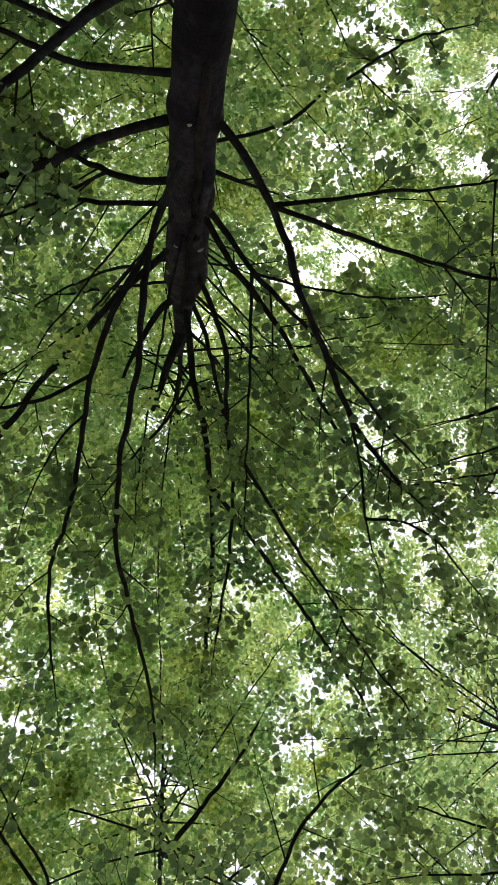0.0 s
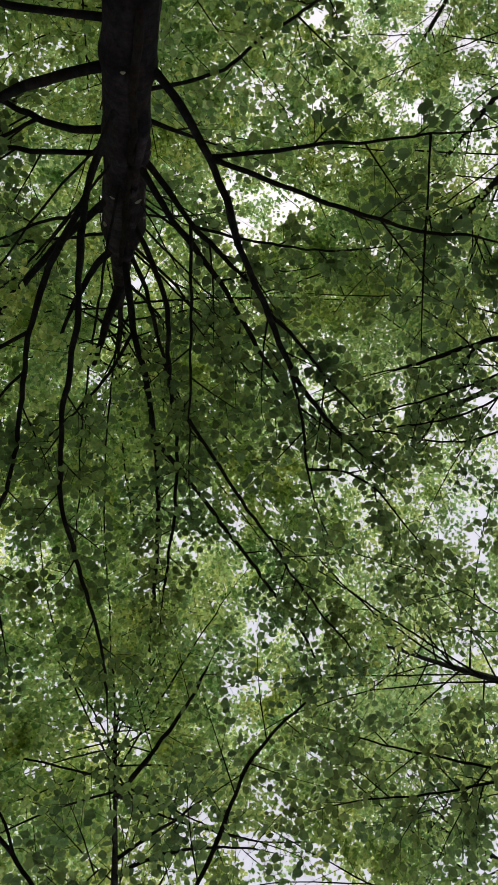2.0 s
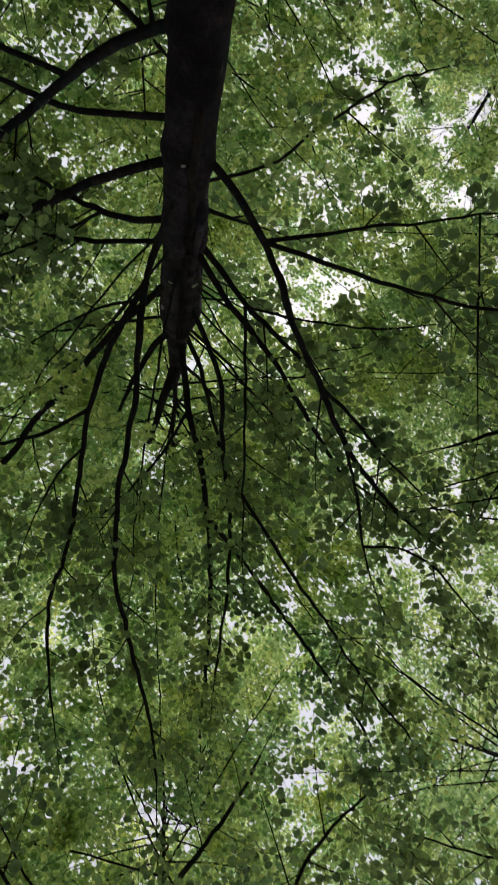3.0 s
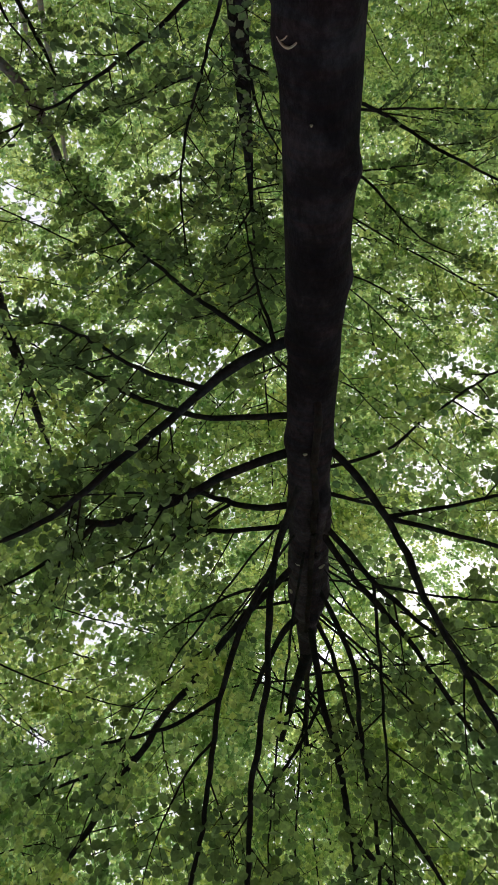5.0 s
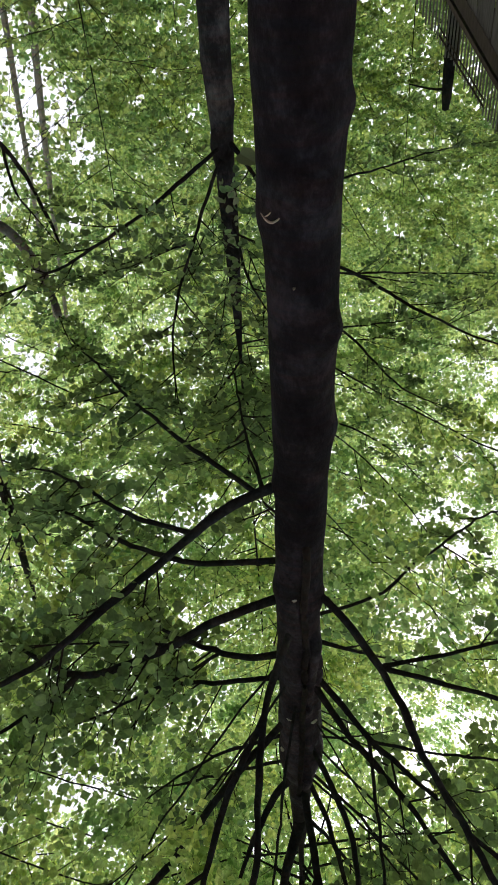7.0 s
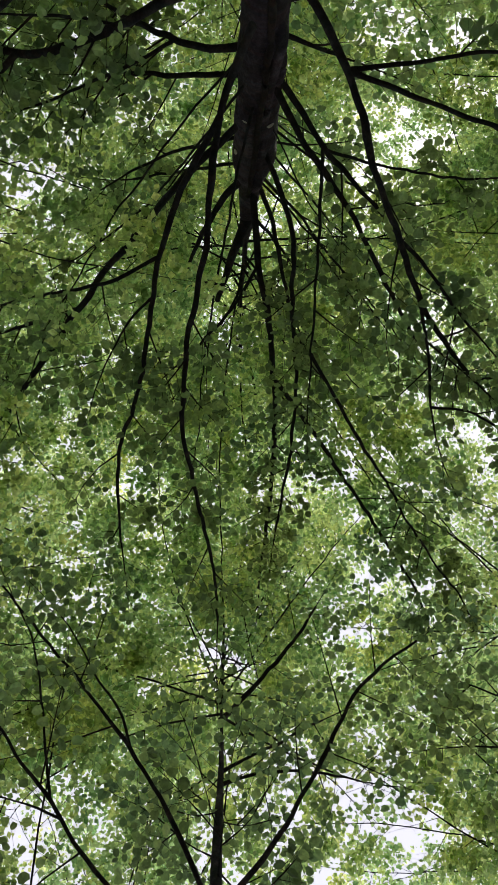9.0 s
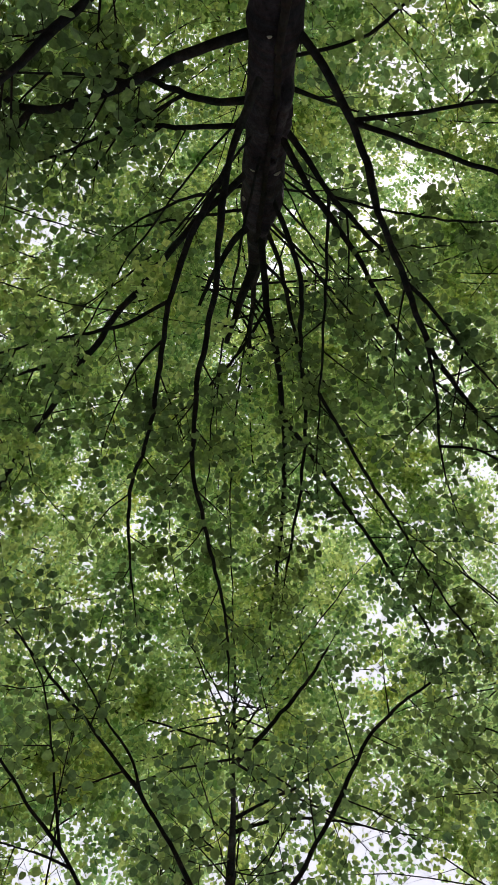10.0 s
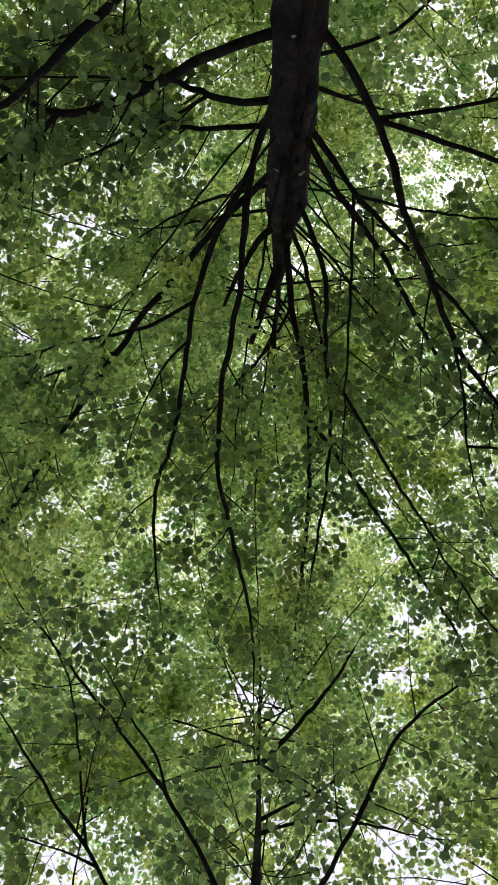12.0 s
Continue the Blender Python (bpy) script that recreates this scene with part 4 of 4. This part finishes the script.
limb(east_tree, 10.0, (-0.3, 0.6, 0.4), (-0.7, 1.2, 0.8), (-1.0, 2.2, 1.2), 0.013)
foliage(east_tree, 0.28, 0.95, 9, 0.064, 0.034, 0.12, 2, LEAF_LIT, slim=0.6, loose=0.5, limbs=east_tree.limbs[low_limbs:])


# ---- a broken trunk behind the hut ----
snag = tree("broken_trunk", 2.07, -9.8, [(0, 0.12), (3.25, 0.075), (3.75, 0.06), (3.95, 0.035)], BARK, "dark broken-off trunk standing behind the lath screen", 14)
limb(snag, 3.65, (-0.15, 0.0, 0.02), (-0.3, 0.05, -0.03), (-0.5, 0.1, -0.1), 0.02)

# ---- pale trunks far off, haze painted into their bark colour ----
for x, y, lx, h in ((-3.53, -12.6, -0.113, 12), (-5.0, -15.5, -0.08, 14)):
    t = tree("pale_tree", x, y, [(0, 0.08), (h * 0.5, 0.045), (h, 0.015)], BARK_PALE, "pale grey trunk far off in hazy light", 10, (lx, 0))
    wild_limbs(t, 4.5, h * 0.95, 9, 2.2, seed=60 + int(h))
    foliage(t, 0.4, 0.7, 6, 0.066, 0.04, 0.3, 2, LEAF_LIT, slim=0.6)


# ---- far woods: seen beyond the hut, elsewhere an unseen light-blocking belt ----
def far_woods(label, seed, count, turn, reach, near, far, high, small, big, shape):
    """A belt of leaf mass, between two distances, over a span of directions round turn."""
    r = np.random.default_rng(seed)
    a, out = turn + r.uniform(-reach, reach, count), r.uniform(near, far, count)
    lump = np.array([noise.noise((q, o * 0.25, 0.4)) for q, o in zip(np.linspace(-6, 6, 400), np.linspace(0, 9, 400))])
    z = 0.3 + r.uniform(0, 1, count) * (high + 4 * lump[((a - turn + reach) / (2 * reach) * 399).astype(int)])
    p = np.stack([np.cos(a) * out, np.sin(a) * out, z], 1)
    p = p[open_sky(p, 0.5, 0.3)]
    d = unit(r.normal(0, 1, p.shape) - [0, 0, 0.4])
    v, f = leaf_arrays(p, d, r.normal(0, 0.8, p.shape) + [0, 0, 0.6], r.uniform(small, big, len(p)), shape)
    tagged(array_mesh("far_woods", v, f, LEAF_LIT, None, kind="stuff"), label, "woods")


far_woods("dense green leaf mass of the woods beyond the hut", 99, 120000, -math.pi / 2, 0.62, 15, 22, 17, 0.07, 0.13, 2)
far_woods("green leaf mass of the high woods behind the hut", 97, 42000, -math.pi / 2, 0.66, 23, 26, 15, 0.2, 0.3, 2)
# Mostly out of view; added to keep low sky light off the trunk.
far_woods("green leaf belt all round, mostly unseen, added to block low sky light", 98, 105000, math.pi / 2, math.pi, 22, 28, 17, 0.18, 0.3, 2)


# ---- a hut with a plank gable and a lath screen ----
def box(bm, x0, x1, y0, y1, z0, z1, bevel=0.0):
    made = bmesh.ops.create_cube(bm, size=1.0, matrix=Matrix.Translation(((x0 + x1) / 2, (y0 + y1) / 2, (z0 + z1) / 2)) @ Matrix.Diagonal((x1 - x0, y1 - y0, z1 - z0, 1)))
    if bevel:
        edges = list({e for v in made["verts"] for e in v.link_edges})
        bmesh.ops.bevel(bm, geom=edges, offset=bevel, segments=1, affect="EDGES")
    return made["verts"]


def slanted(name, x0, z0, x1, z1, y0, y1, drop, mat, parent):
    """A board along a roof slope, from one end to the other, of that height."""
    bm = bmesh.new()
    rows = [[bm.verts.new((x, y, z)) for x, z in ((x0, z0), (x1, z1), (x1, z1 - drop), (x0, z0 - drop))] for y in (y0, y1)]
    bm.faces.new(rows[0])
    bm.faces.new(rows[1][::-1])
    for i in range(4):
        j = (i + 1) % 4
        bm.faces.new([rows[0][j], rows[0][i], rows[1][i], rows[1][j]])
    return part(name, bm, mat, parent)


def hut():
    thing = tagged(new("wooden_hut"), "weathered wooden hut with a steep plank gable", "hut")
    slope, foot_x, foot_z, peak_x = 1.33, 1.08, 1.70, 3.0
    rise = lambda x: foot_z + slope * (min(x, 2 * peak_x - x) - foot_x)
    w, x = 0.16, foot_x + 0.12
    while x + w < 2 * peak_x - foot_x - 0.1:
        top = [rise(x) - 0.005, rise(x + w - 0.008) - 0.005]
        bm = bmesh.new()
        rows = [[bm.verts.new(c) for c in ((x, y, 0), (x + w - 0.008, y, 0), (x + w - 0.008, y, top[1]), (x, y, top[0]))] for y in (-7.88, -7.85)]
        bm.faces.new(rows[0])
        bm.faces.new(rows[1][::-1])
        for i in range(4):
            j = (i + 1) % 4
            bm.faces.new([rows[0][j], rows[0][i], rows[1][i], rows[1][j]])
        part("plank", bm, WOOD, thing)
        x += w
    top_z = rise(peak_x)
    slanted("barge_board", foot_x, foot_z, peak_x, top_z, -7.84, -7.80, 0.15, WOOD_DARK, thing)
    slanted("barge_board", 2 * peak_x - foot_x, foot_z, peak_x, top_z, -7.84, -7.80, 0.20, WOOD, thing)
    slanted("roof", foot_x - 0.05, foot_z + 0.02, peak_x, top_z + 0.09, -11.0, -7.79, 0.05, WOOD_DARK, thing)
    slanted("roof", 2 * peak_x - foot_x + 0.05, foot_z + 0.02, peak_x, top_z + 0.09, -11.0, -7.79, 0.05, WOOD_DARK, thing)
    bm = bmesh.new()
    box(bm, foot_x + 0.12, 2 * peak_x - foot_x - 0.12, -10.9, -7.9, 0, foot_z)
    part("wall", bm, WOOD_DARK, thing)
    pivot = Matrix.Translation((foot_x, -7.84, 0))
    thing.matrix_basis = pivot @ Matrix.Rotation(radians(15), 4, "Z") @ pivot.inverted()


def lath_screen():
    thing = tagged(new("lath_screen"), "screen of thin upright laths with gaps on the hut roof", "screen")
    slope, x0, z0 = 1.30, 1.36, 2.44
    bm = bmesh.new()
    box(bm, -0.007, 0.007, -0.010, 0.010, -0.72, 0.0)
    mesh = bpy.data.meshes.new("lath")
    bm.to_mesh(mesh)
    bm.free()
    mesh.materials.append(LATH)
    for i in range(36):
        ob = new("lath", mesh)
        ob.parent = thing
        ob.location = (x0 + 0.033 * i, -8.25, z0 + slope * 0.033 * i + 0.07 + (0.05 if i % 7 == 3 else 0) + 0.012 * (i % 3))
    slanted("rail", x0 + 0.24, z0 + 0.05 + slope * 0.24, x0 + 0.78, z0 + 0.05 + slope * 0.78, -8.235, -8.21, 0.03, WOOD_DARK, thing)
    slanted("rail", x0 + 0.24, z0 - 0.02 + slope * 0.24, x0 + 0.78, z0 - 0.02 + slope * 0.78, -8.235, -8.21, 0.02, WOOD_DARK, thing)
    for px in (x0 + 0.45, x0 + 1.0):
        bm = bmesh.new()
        box(bm, px - 0.02, px + 0.02, -8.30, -8.265, z0 + slope * (px - x0) - 0.62, z0 + slope * (px - x0) + 0.03)
        part("post", bm, WOOD_DARK, thing)


hut()
lath_screen()
